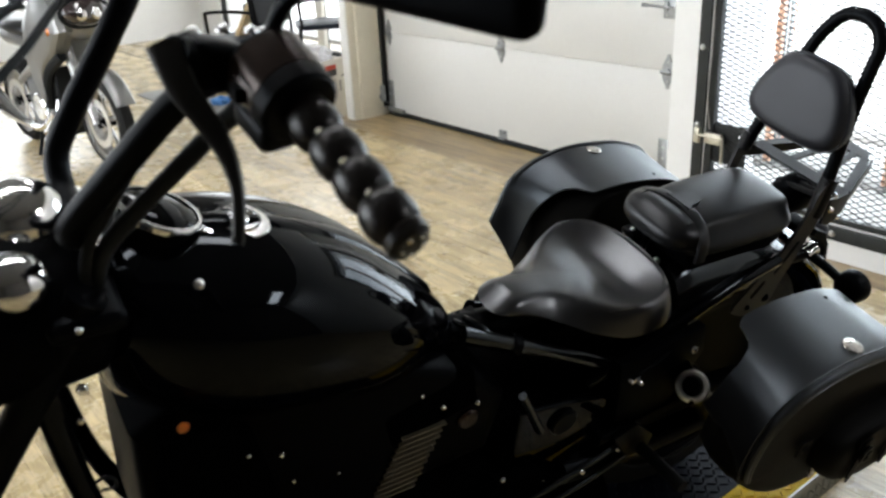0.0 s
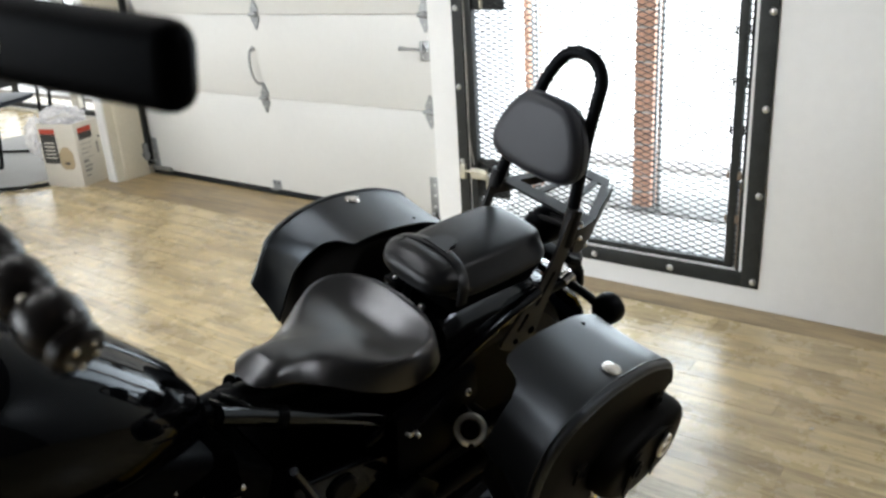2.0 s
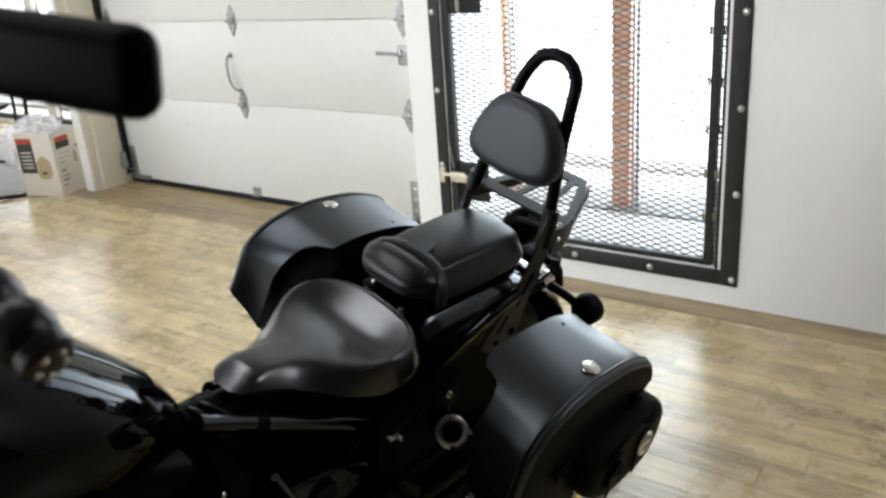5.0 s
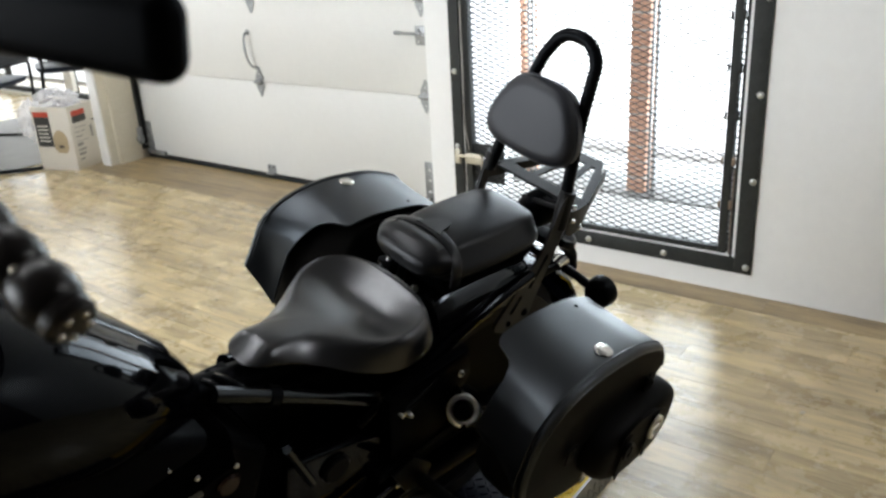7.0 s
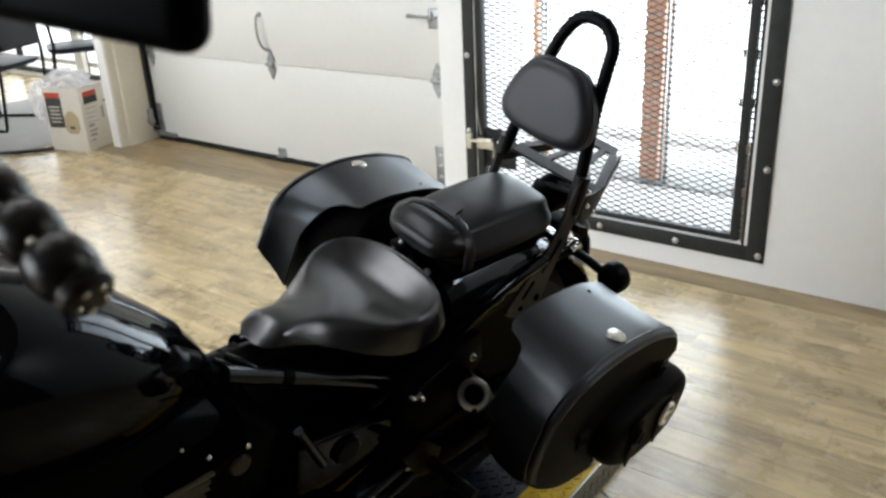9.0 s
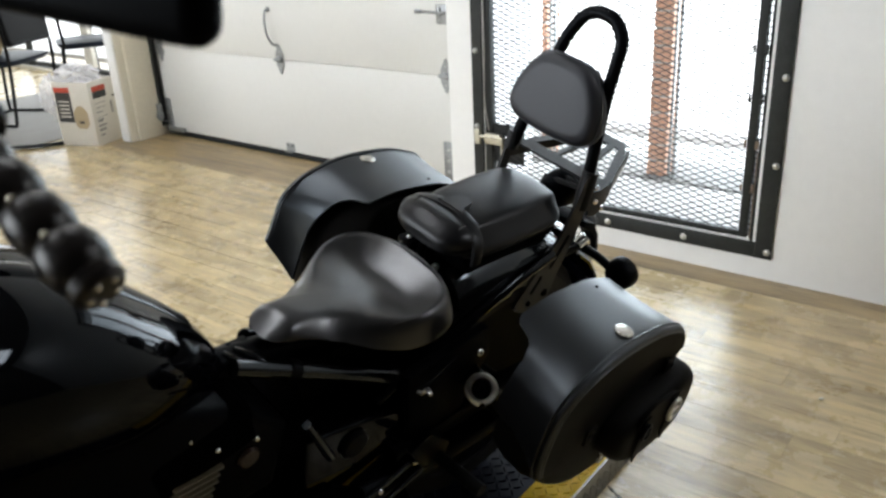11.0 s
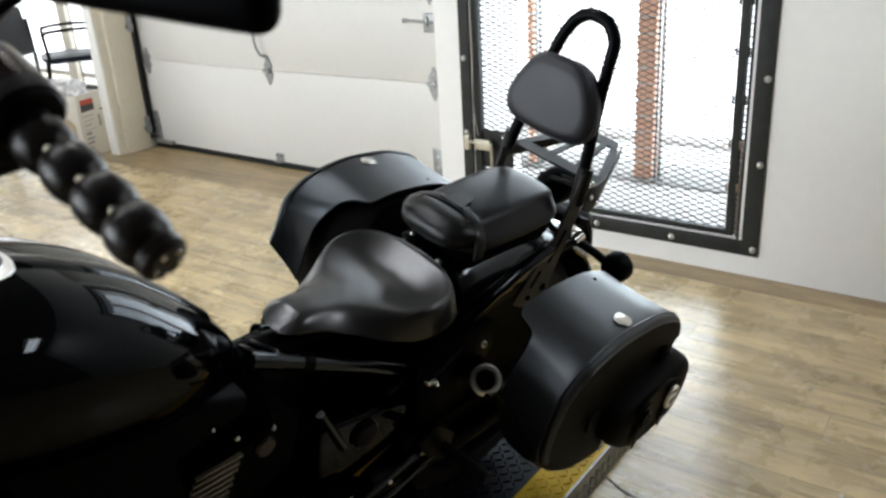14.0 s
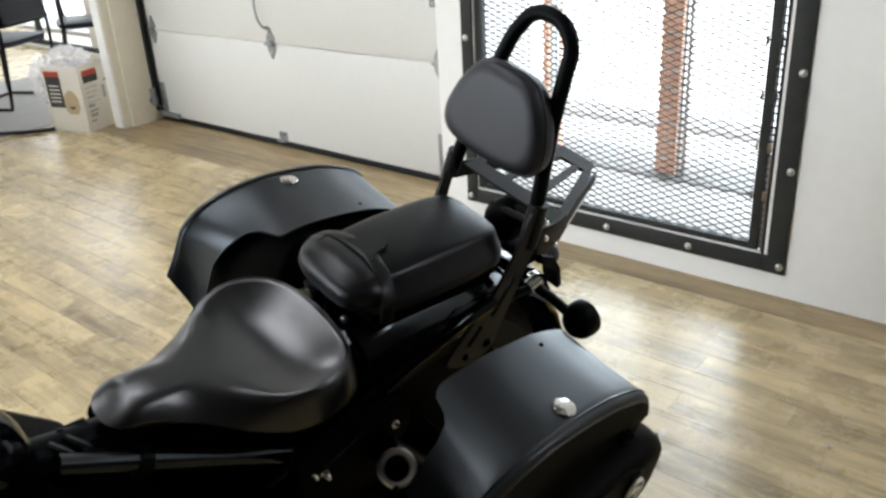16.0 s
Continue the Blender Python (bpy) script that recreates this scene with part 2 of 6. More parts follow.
# Lid leather again, with the bag sides' shade put into colour and gloss.
SHADELEATHER = leather("saddlebag_shaded_leather", (0.0035, 0.0032, 0.0028), 0.52, 0.001, 0.05, 0.16, 0.03)
PADVINYL = leather("backrest_vinyl", (0.009, 0.0095, 0.013), 0.46, 0.003, 0.42)
PILLION = leather("passenger_seat_leather", (0.0022, 0.0022, 0.0025), 0.34, 0.0005, 0.29, 0.12, 0.02)
GRIP = plain("grip_rubber", (0.006, 0.0045, 0.004), 0.30, spec=0.28, vary=0.1, scale=60, bump=0.15, bump_scale=300)
BRONZE = plain("bronze_tint_metal", (0.022, 0.012, 0.008), 0.24, metal=0.5, vary=0.08)
MIRRORGLASS = plain("mirror_glass", (0.85, 0.85, 0.85), 0.03, metal=1.0, vary=0.02)
REDLENS = plain("red_lens", (0.25, 0.01, 0.01), 0.2, coat=0.6, vary=0.05)
AMBER = plain("amber_lens", (0.6, 0.16, 0.02), 0.2, coat=0.6, vary=0.05)
SMOKE = plain("smoked_lens", (0.03, 0.02, 0.02), 0.15, coat=1.0, vary=0.05)
SILVER = plain("silver_paint", (0.26, 0.26, 0.255), 0.30, metal=0.7, coat=0.2, vary=0.02, scale=6)
ALLOY = plain("alloy_wheel", (0.5, 0.5, 0.5), 0.3, metal=0.85, vary=0.15)
TYRE = plain("tyre_rubber", (0.01, 0.01, 0.01), 0.75, spec=0.2, vary=0.25, bump=0.2)
CARD = plain("white_cardboard", (0.66, 0.63, 0.56), 0.7, vary=0.06, scale=8, bump=0.08)
CARDTAN = plain("tan_print", (0.42, 0.33, 0.2), 0.6, vary=0.1)
INKRED = plain("red_print", (0.5, 0.06, 0.03), 0.55, vary=0.08)
INKDARK = plain("dark_print", (0.03, 0.03, 0.03), 0.55, vary=0.1)
INKGREY = plain("grey_print", (0.3, 0.29, 0.27), 0.6, vary=0.1)
CHAIRBLACK = plain("black_chair_vinyl", (0.004, 0.004, 0.0045), 0.5, spec=0.1, vary=0.15)
CHAIRBLUE = plain("slate_vinyl", (0.012, 0.017, 0.027), 0.45, spec=0.15, vary=0.15, bump=0.1)
PINE = plain("pine_board", (0.52, 0.37, 0.19), 0.55, vary=0.12, scale=10)
for black in (PAINT, GLOSSROD, SATIN, MATTE, ENGINE, SEATLEATHER, BAGLEATHER, PADVINYL, PILLION, RUBBER):
    black.node_tree.nodes["Principled BSDF"].inputs["Specular Tint"].default_value = (0.80, 0.90, 1.0, 1.0)
for black in (SEATLEATHER, PILLION, PADVINYL):
    black.node_tree.nodes["Principled BSDF"].inputs["Specular Tint"].default_value = (0.94, 0.96, 1.0, 1.0)
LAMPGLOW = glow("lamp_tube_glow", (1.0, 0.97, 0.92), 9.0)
DAYGLOW = glow("bright_outdoors", (0.93, 0.97, 1.0), 3.2)


def film_plastic():
    m, nt, b = material("clear_plastic_film")
    b.inputs["Base Color"].default_value = (0.9, 0.9, 0.92, 1)
    b.inputs["Roughness"].default_value = 0.25
    b.inputs["Alpha"].default_value = 0.45
    return m


FILM = film_plastic()


# ---- mesh helpers ----
def finish(bm, sharp=38):
    me = bpy.data.meshes.new("mesh")
    bmesh.ops.recalc_face_normals(bm, faces=bm.faces)
    bm.to_mesh(me)
    bm.free()
    for p in me.polygons:
        p.use_smooth = True
    me.set_sharp_from_angle(angle=radians(sharp))
    return me


def part(name, bm, mat, parent=None, label="", sharp=38):
    ob = new(name, finish(bm, sharp))
    ob.data.materials.append(mat)
    if parent is not None:
        ob.parent = parent
    if label:
        ob["label"] = label
    return ob


def single(name, bm, mat, label, category, group="", kind="", m=None, sharp=38):
    ob = part(name, bm, mat, sharp=sharp)
    if m is not None:
        ob.matrix_basis = m
    return tagged(ob, label, category, group, kind)


def empty(name, m, label, category, group="", kind=""):
    ob = new(name)
    ob.matrix_basis = m
    ob.empty_display_size = 0.1
    return tagged(ob, label, category, group, kind)


def box(x0, x1, y0, y1, z0, z1, bev=0.0, seg=2):
    bm = bmesh.new()
    bmesh.ops.create_cube(bm, size=1.0)
    bmesh.ops.scale(bm, vec=(x1 - x0, y1 - y0, z1 - z0), verts=bm.verts)
    bmesh.ops.translate(bm, vec=((x0 + x1) / 2, (y0 + y1) / 2, (z0 + z1) / 2), verts=bm.verts)
    if bev:
        bmesh.ops.bevel(bm, geom=bm.edges[:], offset=bev, segments=seg, affect="EDGES", profile=0.5)
    return bm


def join(*bms):
    out = bms[0]
    for b in bms[1:]:
        me = bpy.data.meshes.new("tmp")
        b.to_mesh(me)
        b.free()
        out.from_mesh(me)
        bpy.data.meshes.remove(me)
    return out


def moved(bm, m):
    bmesh.ops.transform(bm, matrix=m, verts=bm.verts)
    return bm


def curve_points(pts, closed=False, res=6):
    pts = [Vector(p) for p in pts]
    n, out = len(pts), []
    if n < 3:
        return pts
    for i in range(n if closed else n - 1):
        if closed:
            a, b, c, d = pts[(i - 1) % n], pts[i], pts[(i + 1) % n], pts[(i + 2) % n]
        else:
            b, c = pts[i], pts[i + 1]
            a = pts[i - 1] if i else 2 * b - c
            d = pts[i + 2] if i + 2 < n else 2 * c - b
        for k in range(res):
            u = k / res
            out.append(0.5 * (2 * b + (c - a) * u + (2 * a - 5 * b + 4 * c - d) * u * u + (3 * b - a - 3 * c + d) * u ** 3))
    if not closed:
        out.append(pts[-1])
    return out


def loft(rings, caps=True, closed=False):
    bm = bmesh.new()
    vs = [[bm.verts.new(p) for p in r] for r in rings]
    n = len(vs[0])
    pairs = list(zip(vs, vs[1:])) + ([(vs[-1], vs[0])] if closed else [])
    for a, b in pairs:
        for i in range(n):
            bm.faces.new((a[i], a[(i + 1) % n], b[(i + 1) % n], b[i]))
    if caps and not closed:
        bm.faces.new(vs[0][::-1])
        bm.faces.new(vs[-1])
    return bm


def tube(pts, r, seg=10, closed=False, res=6, smooth=True):
    path = curve_points(pts, closed, res) if smooth else [Vector(p) for p in pts]
    n = len(path)
    rr = r if callable(r) else (lambda u: r)
    rings, ref = [], None
    for i, p in enumerate(path):
        if closed:
            t = path[(i + 1) % n] - path[i - 1]
        else:
            t = path[min(i + 1, n - 1)] - path[max(i - 1, 0)]
        t.normalize()
        if ref is None:
            ref = Vector((0, 0, 1)) if abs(t.z) < 0.9 else Vector((1, 0, 0))
        side = ref - t * ref.dot(t)
        side.normalize()
        ref = side
        other = t.cross(side)
        rad = rr(i / max(n - 1, 1))
        rings.append([p + rad * (math.cos(2 * math.pi * k / seg) * side + math.sin(2 * math.pi * k / seg) * other) for k in range(seg)])
    return loft(rings, closed=closed)


def turned(profile, p0, axis, seg=20, hollow=False):
    """A body of revolution: profile rows of (distance along axis, radius) from p0."""
    axis = Vector(axis).normalized()
    ref = Vector((0, 0, 1)) if abs(axis.z) < 0.9 else Vector((1, 0, 0))
    side = (ref - axis * ref.dot(axis)).normalized()
    other = axis.cross(side)
    rings = []
    for d, r in profile:
        r = max(r, 1e-4)
        rings.append([Vector(p0) + axis * d + r * (math.cos(2 * math.pi * k / seg) * side + math.sin(2 * math.pi * k / seg) * other) for k in range(seg)])
    return loft(rings, closed=hollow)


def disc(p, axis, r, thick, bev=0.002, seg=20):
    return turned([(0, r - bev), (bev, r), (thick - bev, r), (thick, r - bev)], p, axis, seg)


def dome(p, axis, r, high, seg=16):
    return turned([(0, r)] + [(high * math.sin(a * math.pi / 10), r * math.cos(a * math.pi / 10)) for a in range(1, 5)] + [(high, r * 0.05)], p, axis, seg)


def slab_profile(profile, y0, y1, bev=0.0, seg=2):
    """A profile of (x, z) rows, drawn out from y0 to y1, with eased edges."""
    bm = bmesh.new()
    a = [bm.verts.new((x, y0, z)) for x, z in profile]
    b = [bm.verts.new((x, y1, z)) for x, z in profile]
    n = len(profile)
    bm.faces.new(a[::-1])
    bm.faces.new(b)
    for i in range(n):
        bm.faces.new((a[i], a[(i + 1) % n], b[(i + 1) % n], b[i]))
    bmesh.ops.recalc_face_normals(bm, faces=bm.faces)
    if bev:
        ends = [e for e in bm.edges if abs(e.verts[0].co.y - e.verts[1].co.y) < 1e-6]
        bmesh.ops.bevel(bm, geom=ends, offset=bev, segments=seg, affect="EDGES", profile=0.5)
    return bm

# ---- the room ----
DOOR_X = 0.275            # inner face of the overhead door
XB, YA, YB, HIGH = -6.0, -6.5, 6.5, 3.1


def structure(name, bm, mat, label="", category="wall", sharp=38):
    return single(name, bm, mat, label, category, kind="structure", sharp=sharp)


structure("floor", join(box(XB, 0.36, YA, YB, -0.12, -0.004), box(0.36, 1.9, 1.2, YB, -0.12, -0.004)), SLAB, "dark screed under the vinyl planks", "floor")
structure("ceiling", join(box(XB, 0.36, YA, YB, HIGH, HIGH + 0.12), box(0.36, 1.9, 1.2, YB, HIGH, HIGH + 0.12)), CEIL, "plain dark grey ceiling", "ceiling")
# Unseen west side: window bars and outdoor glow added to carry the fill.
structure("wall_west", join(box(XB - 0.15, XB, YA, -1.5, -0.12, HIGH + 0.12), box(XB - 0.15, XB, 3.3, YB, -0.12, HIGH + 0.12), box(XB - 0.15, XB, -1.5, 3.3, -0.12, 0.6), box(XB - 0.15, XB, -1.5, 3.3, 2.8, HIGH + 0.12)), DIM, "plain dark unseen wall round an added window")
structure("unseen_window_west", join(box(XB - 0.09, XB - 0.05, -1.5, 3.3, 0.6, 0.65), box(XB - 0.09, XB - 0.05, 0.08, 0.13, 0.65, 2.8), box(XB - 0.09, XB - 0.05, 1.68, 1.73, 0.65, 2.8)), IRON, "dark metal window bars", "window")
structure("fill_glow_west", box(XB - 1.6, XB - 1.55, -5, 7.5, 0.0, 6.0), DAYGLOW, "blown-out bright daylight outdoors", "backdrop")
structure("wall_south", box(XB, 0.36, YA - 0.15, YA, -0.12, HIGH + 0.12), DIM, "plain dark wall")
structure("wall_north", join(box(XB, 0.36, YB, YB + 0.15, -0.12, 0.5), box(XB, 0.36, YB, YB + 0.15, 2.6, HIGH + 0.12), box(XB, -5.4, YB, YB + 0.15, 0.5, 2.6), box(-0.4, 0.36, YB, YB + 0.15, 0.5, 2.6)), WALL, "white wall round a wide shop window")
structure("window_2", join(box(-5.4, -0.4, YB + 0.05, YB + 0.09, 0.5, 0.55), box(-3.8, -3.75, YB + 0.05, YB + 0.09, 0.5, 2.6), box(-2.1, -2.05, YB + 0.05, YB + 0.09, 0.5, 2.6)), IRON, "dark metal window bars", "window")
structure("backdrop_north", box(-8, 3, YB + 1.5, YB + 1.55, 0.0, 7.0), DAYGLOW, "blown-out bright daylight outdoors", "backdrop")

# east wall with openings: mesh gate, overhead door, shop window
GY0, GY1, GZ0, GZ1 = -2.745, -1.593, 0.145, 2.15
WY0, WY1, WZ1 = 1.29, 3.6, 2.4
east = join(
    box(0, 0.36, YA, GY0, -0.12, HIGH),
    box(0, 0.36, GY0, GY1, -0.12, GZ0),
    box(0, 0.36, GY0, GY1, GZ1, HIGH),
    box(0, 0.36, GY1, -1.389, -0.12, HIGH),
    box(0, 0.36, -1.389, 1.193, 2.3, HIGH),
)
structure("wall_east", east, WALL, "white painted wall round the gate and the overhead door")
structure("pillar_east", join(box(0.0, 0.36, 1.193, 1.286, -0.12, HIGH, 0.004)), CREAM, "cream painted pillar beside the overhead door")
structure("wall_bay_south", box(0.36, 1.2, 1.10, 1.286, -0.12, HIGH), WALL, "white side wall of the window bay")
structure("wall_bay_east", join(box(1.2, 1.35, 1.10, YB, -0.12, 0.03), box(1.2, 1.35, 1.10, YB, 2.5, HIGH), box(1.2, 1.35, 1.10, 1.36, 0.03, 2.5), box(1.2, 1.35, 5.9, YB, 0.03, 2.5)), WALL, "white wall under and over the shop window")
win = empty("window_1", pose(0, 0, 0), "tall shop window with dark metal mullions", "window", kind="structure")
for y in (1.36, 2.46, 3.60, 4.75, 5.86):
    part("mullion", box(1.22, 1.27, y, y + 0.045, 0.03, 2.5, 0.003), IRON, win)
part("window_rail", box(1.222, 1.268, 1.36, 5.9, 0.03, 0.075, 0.003), IRON, win)
part("window_sill", box(1.17, 1.218, 1.29, 5.95, 0.0, 0.028, 0.004), CREAM, win)
for y in (3.02, 2.98):
    part("blind_cord", tube([(1.15, y, 2.4), (1.15, y - 0.01, 1.2), (1.15, y + 0.015, 0.3)], 0.006, 6), CARD, win)
part("blind_stack", join(*[box(1.11 + 0.003 * (k % 2), 1.15, 3.42 + 0.014 * k, 3.43 + 0.014 * k, 0.12, 2.45) for k in range(9)]), CARD, win, "drawn vertical blind")
structure("wall_bay_north", box(0.36, 1.9, YB, YB + 0.15, -0.12, HIGH), WALL, "plain white wall")
# Thin white sheet paints the light that falls on the pillar's room face.
structure("lit_pillar_face", box(-0.012, 0.0, 1.20, 1.284, 0.0, HIGH, 0.003), WALL, "white strip standing for the lit pillar face", "trim")
structure("trim_track", box(0.05, 0.225, 1.172, 1.193, 0.0, 2.3, 0.004), CREAM, "cream stop moulding", "trim")

# overhead sectional door
door = empty("door_1", pose(DOOR_X, 0, 0), "closed white sectional overhead door with galvanised fittings", "door", kind="structure")
SEAMS = [0.03, 0.565, 1.02, 1.475, 1.93, 2.32]
for z0, z1 in zip(SEAMS, SEAMS[1:]):
    part("panel", box(0, 0.045, -1.215, 1.185, z0 + 0.0012, z1 - 0.0012, 0.0025), DOORPAINT, door)
part("bottom_seal", box(-0.008, 0.05, -1.215, 1.185, 0.0, 0.03, 0.008), RUBBER, door, "black rubber bottom seal")


def hinge(y, z, parent):
    """Strap hinge with two pointed leaves and a rolled knuckle."""
    leaf = bmesh.new()
    for s in (1, -1):
        pts = [(0.030, 0.010), (0.030, 0.030), (0.012, 0.062), (0.004, 0.082), (-0.004, 0.082), (-0.012, 0.062), (-0.030, 0.030), (-0.030, 0.010)]
        front = [leaf.verts.new((-0.006, y + a, z + s * b)) for a, b in pts]
        back = [leaf.verts.new((0.0, y + a, z + s * b)) for a, b in pts]
        leaf.faces.new(front)
        leaf.faces.new(back[::-1])
        for i in range(len(pts)):
            leaf.faces.new((front[i], front[(i + 1) % 8], back[(i + 1) % 8], back[i]))
    h = part("hinge", leaf, GALV, parent, "galvanised diamond hinge")
    part("knuckle", join(tube([(-0.016, y - 0.03, z), (-0.016, y + 0.03, z)], 0.010, 10, smooth=False), box(-0.022, 0, y - 0.014, y + 0.014, z - 0.016, z + 0.016, 0.004)), GALV, h)
    for s in (1, -1):
        part("rivet", dome((-0.006, y, z + s * 0.045), (-1, 0, 0), 0.005, 0.004, 8), BOLT, h)


for z in SEAMS[1:-1]:
    for y in (0.0, -1.165, 1.12):
        hinge(y, z, door)
handle = part("pull_handle", tube([(-0.005, 0.055, 0.83), (-0.03, 0.05, 0.825), (-0.045, 0.045, 0.77), (-0.045, 0.035, 0.70), (-0.03, 0.02, 0.655), (-0.006, 0.012, 0.645)], 0.007, 8), GALV, door, "bent rod pull handle")
part("handle_foot", join(disc((0, 0.055, 0.835), (-1, 0, 0), 0.016, 0.006), disc((0, 0.012, 0.64), (-1, 0, 0), 0.014, 0.006)), GALV, handle)
lock = part("slide_lock", box(-0.02, 0, -1.20, -1.135, 0.81, 0.90, 0.004), GALV, door, "galvanised slide lock")
part("bolt_bar", join(tube([(-0.028, -1.19, 0.86), (-0.028, -1.05, 0.865)], 0.007, 8, smooth=False), tube([(-0.028, -1.05, 0.865), (-0.036, -1.022, 0.866)], 0.010, 8, smooth=False)), GALV, lock)
part("keeper", box(-0.034, -0.018, -1.165, -1.145, 0.845, 0.885, 0.003), GALV, lock)
part("lock_screw", join(dome((-0.02, -1.155, 0.825), (-1, 0, 0), 0.006, 0.004, 8), dome((-0.02, -1.155, 0.892), (-1, 0, 0), 0.006, 0.004, 8)), BOLT, lock)
foot = part("bottom_bracket", join(box(-0.006, 0, -0.035, 0.03, 0.035, 0.085, 0.002), box(-0.03, -0.006, -0.03, 0.025, 0.032, 0.04, 0.002)), GALV, door, "bottom centre bracket")
part("bracket_bolt", join(dome((-0.006, -0.018, 0.07), (-1, 0, 0), 0.006, 0.005, 8), dome((-0.006, 0.014, 0.07), (-1, 0, 0), 0.006, 0.005, 8)), RUBBER, foot)
for s, y in ((1, 1.14), (-1, -1.17)):
    c = part("corner_bracket", join(box(-0.008, 0, y - 0.03, y + 0.035, 0.035, 0.24, 0.002), box(-0.03, -0.006, y - 0.16 * (s > 0), y + 0.02 + 0.0 * s, 0.03, 0.055, 0.002)), GALV, door, "galvanised corner bracket")
    part("roller", join(tube([(-0.03, y, 0.09), (-0.03, y + s * 0.05, 0.09)], 0.006, 8, smooth=False), disc((-0.03, y + s * 0.045, 0.09), (0, s, 0), 0.022, 0.01)), GALV, c)
    for k in range(3):
        part("bracket_bolt", dome((-0.008, y + 0.005, 0.09 + 0.055 * k), (-1, 0, 0), 0.007, 0.006, 8), BOLT, c)
track = part("track", join(box(-0.045, -0.012, 1.182, 1.186, 0.06, 2.3), box(-0.045, -0.041, 1.160, 1.186, 0.06, 2.3), box(-0.016, -0.012, 1.160, 1.186, 0.06, 2.3)), IRON, door, "dark steel roller track")
for z in (0.10, 0.75, 1.5):
    part("track_bracket", join(box(-0.075, -0.046, 1.150, 1.170, z, z + 0.11, 0.002), box(-0.085, -0.046, 1.140, 1.172, z + 0.02, z + 0.05, 0.002)), GALV, track)

# mesh gate
gate = empty("security_gate", pose(0, 0, 0), "closed dark steel security gate with expanded metal mesh", "gate")
OY0, OY1, OZ0, OZ1 = -2.826, -1.521, 0.082, 2.22
fr = join(
    box(-0.010, 0.0, OY0, OY0 + 0.062, OZ0, OZ1, 0.002), box(-0.010, 0.0, OY1 - 0.052, OY1, OZ0, OZ1, 0.002),
    box(-0.009, 0.0, OY0 + 0.062, OY1 - 0.052, OZ0, OZ0 + 0.058, 0.002), box(-0.009, 0.0, OY0 + 0.062, OY1 - 0.052, OZ1 - 0.058, OZ1, 0.002),
)
frame_o = part("outer_frame", fr, IRON, gate, "dark angle steel frame screwed to the wall")
for y, z in [(-2.808, 0.109), (-2.808, 0.435), (-2.808, 0.741), (-2.808, 1.06), (-2.808, 1.38), (-2.808, 1.7), (-2.495, 0.109), (-2.176, 0.109), (-1.857, 0.109), (-1.541, 0.109),
             (-1.541, 0.43), (-1.541, 0.753), (-1.541, 1.075), (-1.541, 1.4), (-1.541, 1.7)]:
    part("bolt", dome((-0.010, y, z), (-1, 0, 0), 0.013, 0.008, 12), BOLT, frame_o)
leaf = part("gate_stile", box(-0.004, 0.030, OY0 + 0.098, OY0 + 0.128, 0.15, 2.14, 0.002), IRON, gate, "dark steel hinge stile")
part("gate_leaf", join(box(-0.004, 0.030, OY1 - 0.092, OY1 - 0.058, 0.15, 2.14, 0.002),
    box(-0.003, 0.030, OY0 + 0.128, OY1 - 0.092, 0.15, 0.170, 0.002), box(-0.003, 0.030, OY0 + 0.128, OY1 - 0.092, 2.11, 2.14, 0.002)), IRON, gate, "dark steel leaf frame")
for z in (0.34, 0.50, 0.66, 0.83, 1.0, 1.2, 1.5, 1.9):
    part("weld_tab", box(-0.013, -0.004, OY0 + 0.084, OY0 + 0.098, z - 0.016, z + 0.016, 0.003), RUSTY if z < 0.6 else IRON, leaf)
    part("weld_tab", box(-0.012, -0.004, OY0 + 0.128, OY0 + 0.137, z - 0.014, z + 0.014, 0.003), RUSTY if z < 0.6 else IRON, leaf)
part("hinge_post", box(0.004, 0.030, OY0 + 0.064, OY0 + 0.092, 0.10, 0.47, 0.002), RUSTY, gate)
part("hinge_rod", tube([(0.002, OY0 + 0.080, 0.12), (0.002, OY0 + 0.080, 2.15)], 0.006, 8, smooth=False), IRON, gate)


def expanded_metal(y0, y1, z0, z1, x, pitch=0.055, rise=0.0113, w=0.0034, depth=0.004):
    """Diamond lattice of slit and stretched sheet: flat strands with bond points."""
    verts, faces = [], []

    def strand(a, b):
        d = (b[0] - a[0], b[1] - a[1])
        ln = math.hypot(*d)
        n = (-d[1] / ln * w / 2, d[0] / ln * w / 2)
        k = len(verts)
        for xx in (x, x + depth):
            for p, s in ((a, 1), (b, 1), (b, -1), (a, -1)):
                verts.append((xx, p[0] + s * n[0], p[1] + s * n[1]))
        for f in ((0, 1, 2, 3), (7, 6, 5, 4), (0, 4, 5, 1), (2, 6, 7, 3)):
            faces.append(tuple(k + i for i in f))

    rows, cols = int((z1 - z0) / rise), int((y1 - y0) / pitch * 2)
    for r in range(rows):
        for c in range(cols):
            ya, yb = y0 + c * pitch / 2, y0 + (c + 1) * pitch / 2
            up = (r + c) % 2
            za, zb = z0 + (r + (0 if up else 1)) * rise, z0 + (r + (1 if up else 0)) * rise
            strand((ya, za), (yb, zb))
    bm = bmesh.new()
    me = bpy.data.meshes.new("tmp")
    me.from_pydata(verts, [], faces)
    bm.from_mesh(me)
    bpy.data.meshes.remove(me)
    return bm


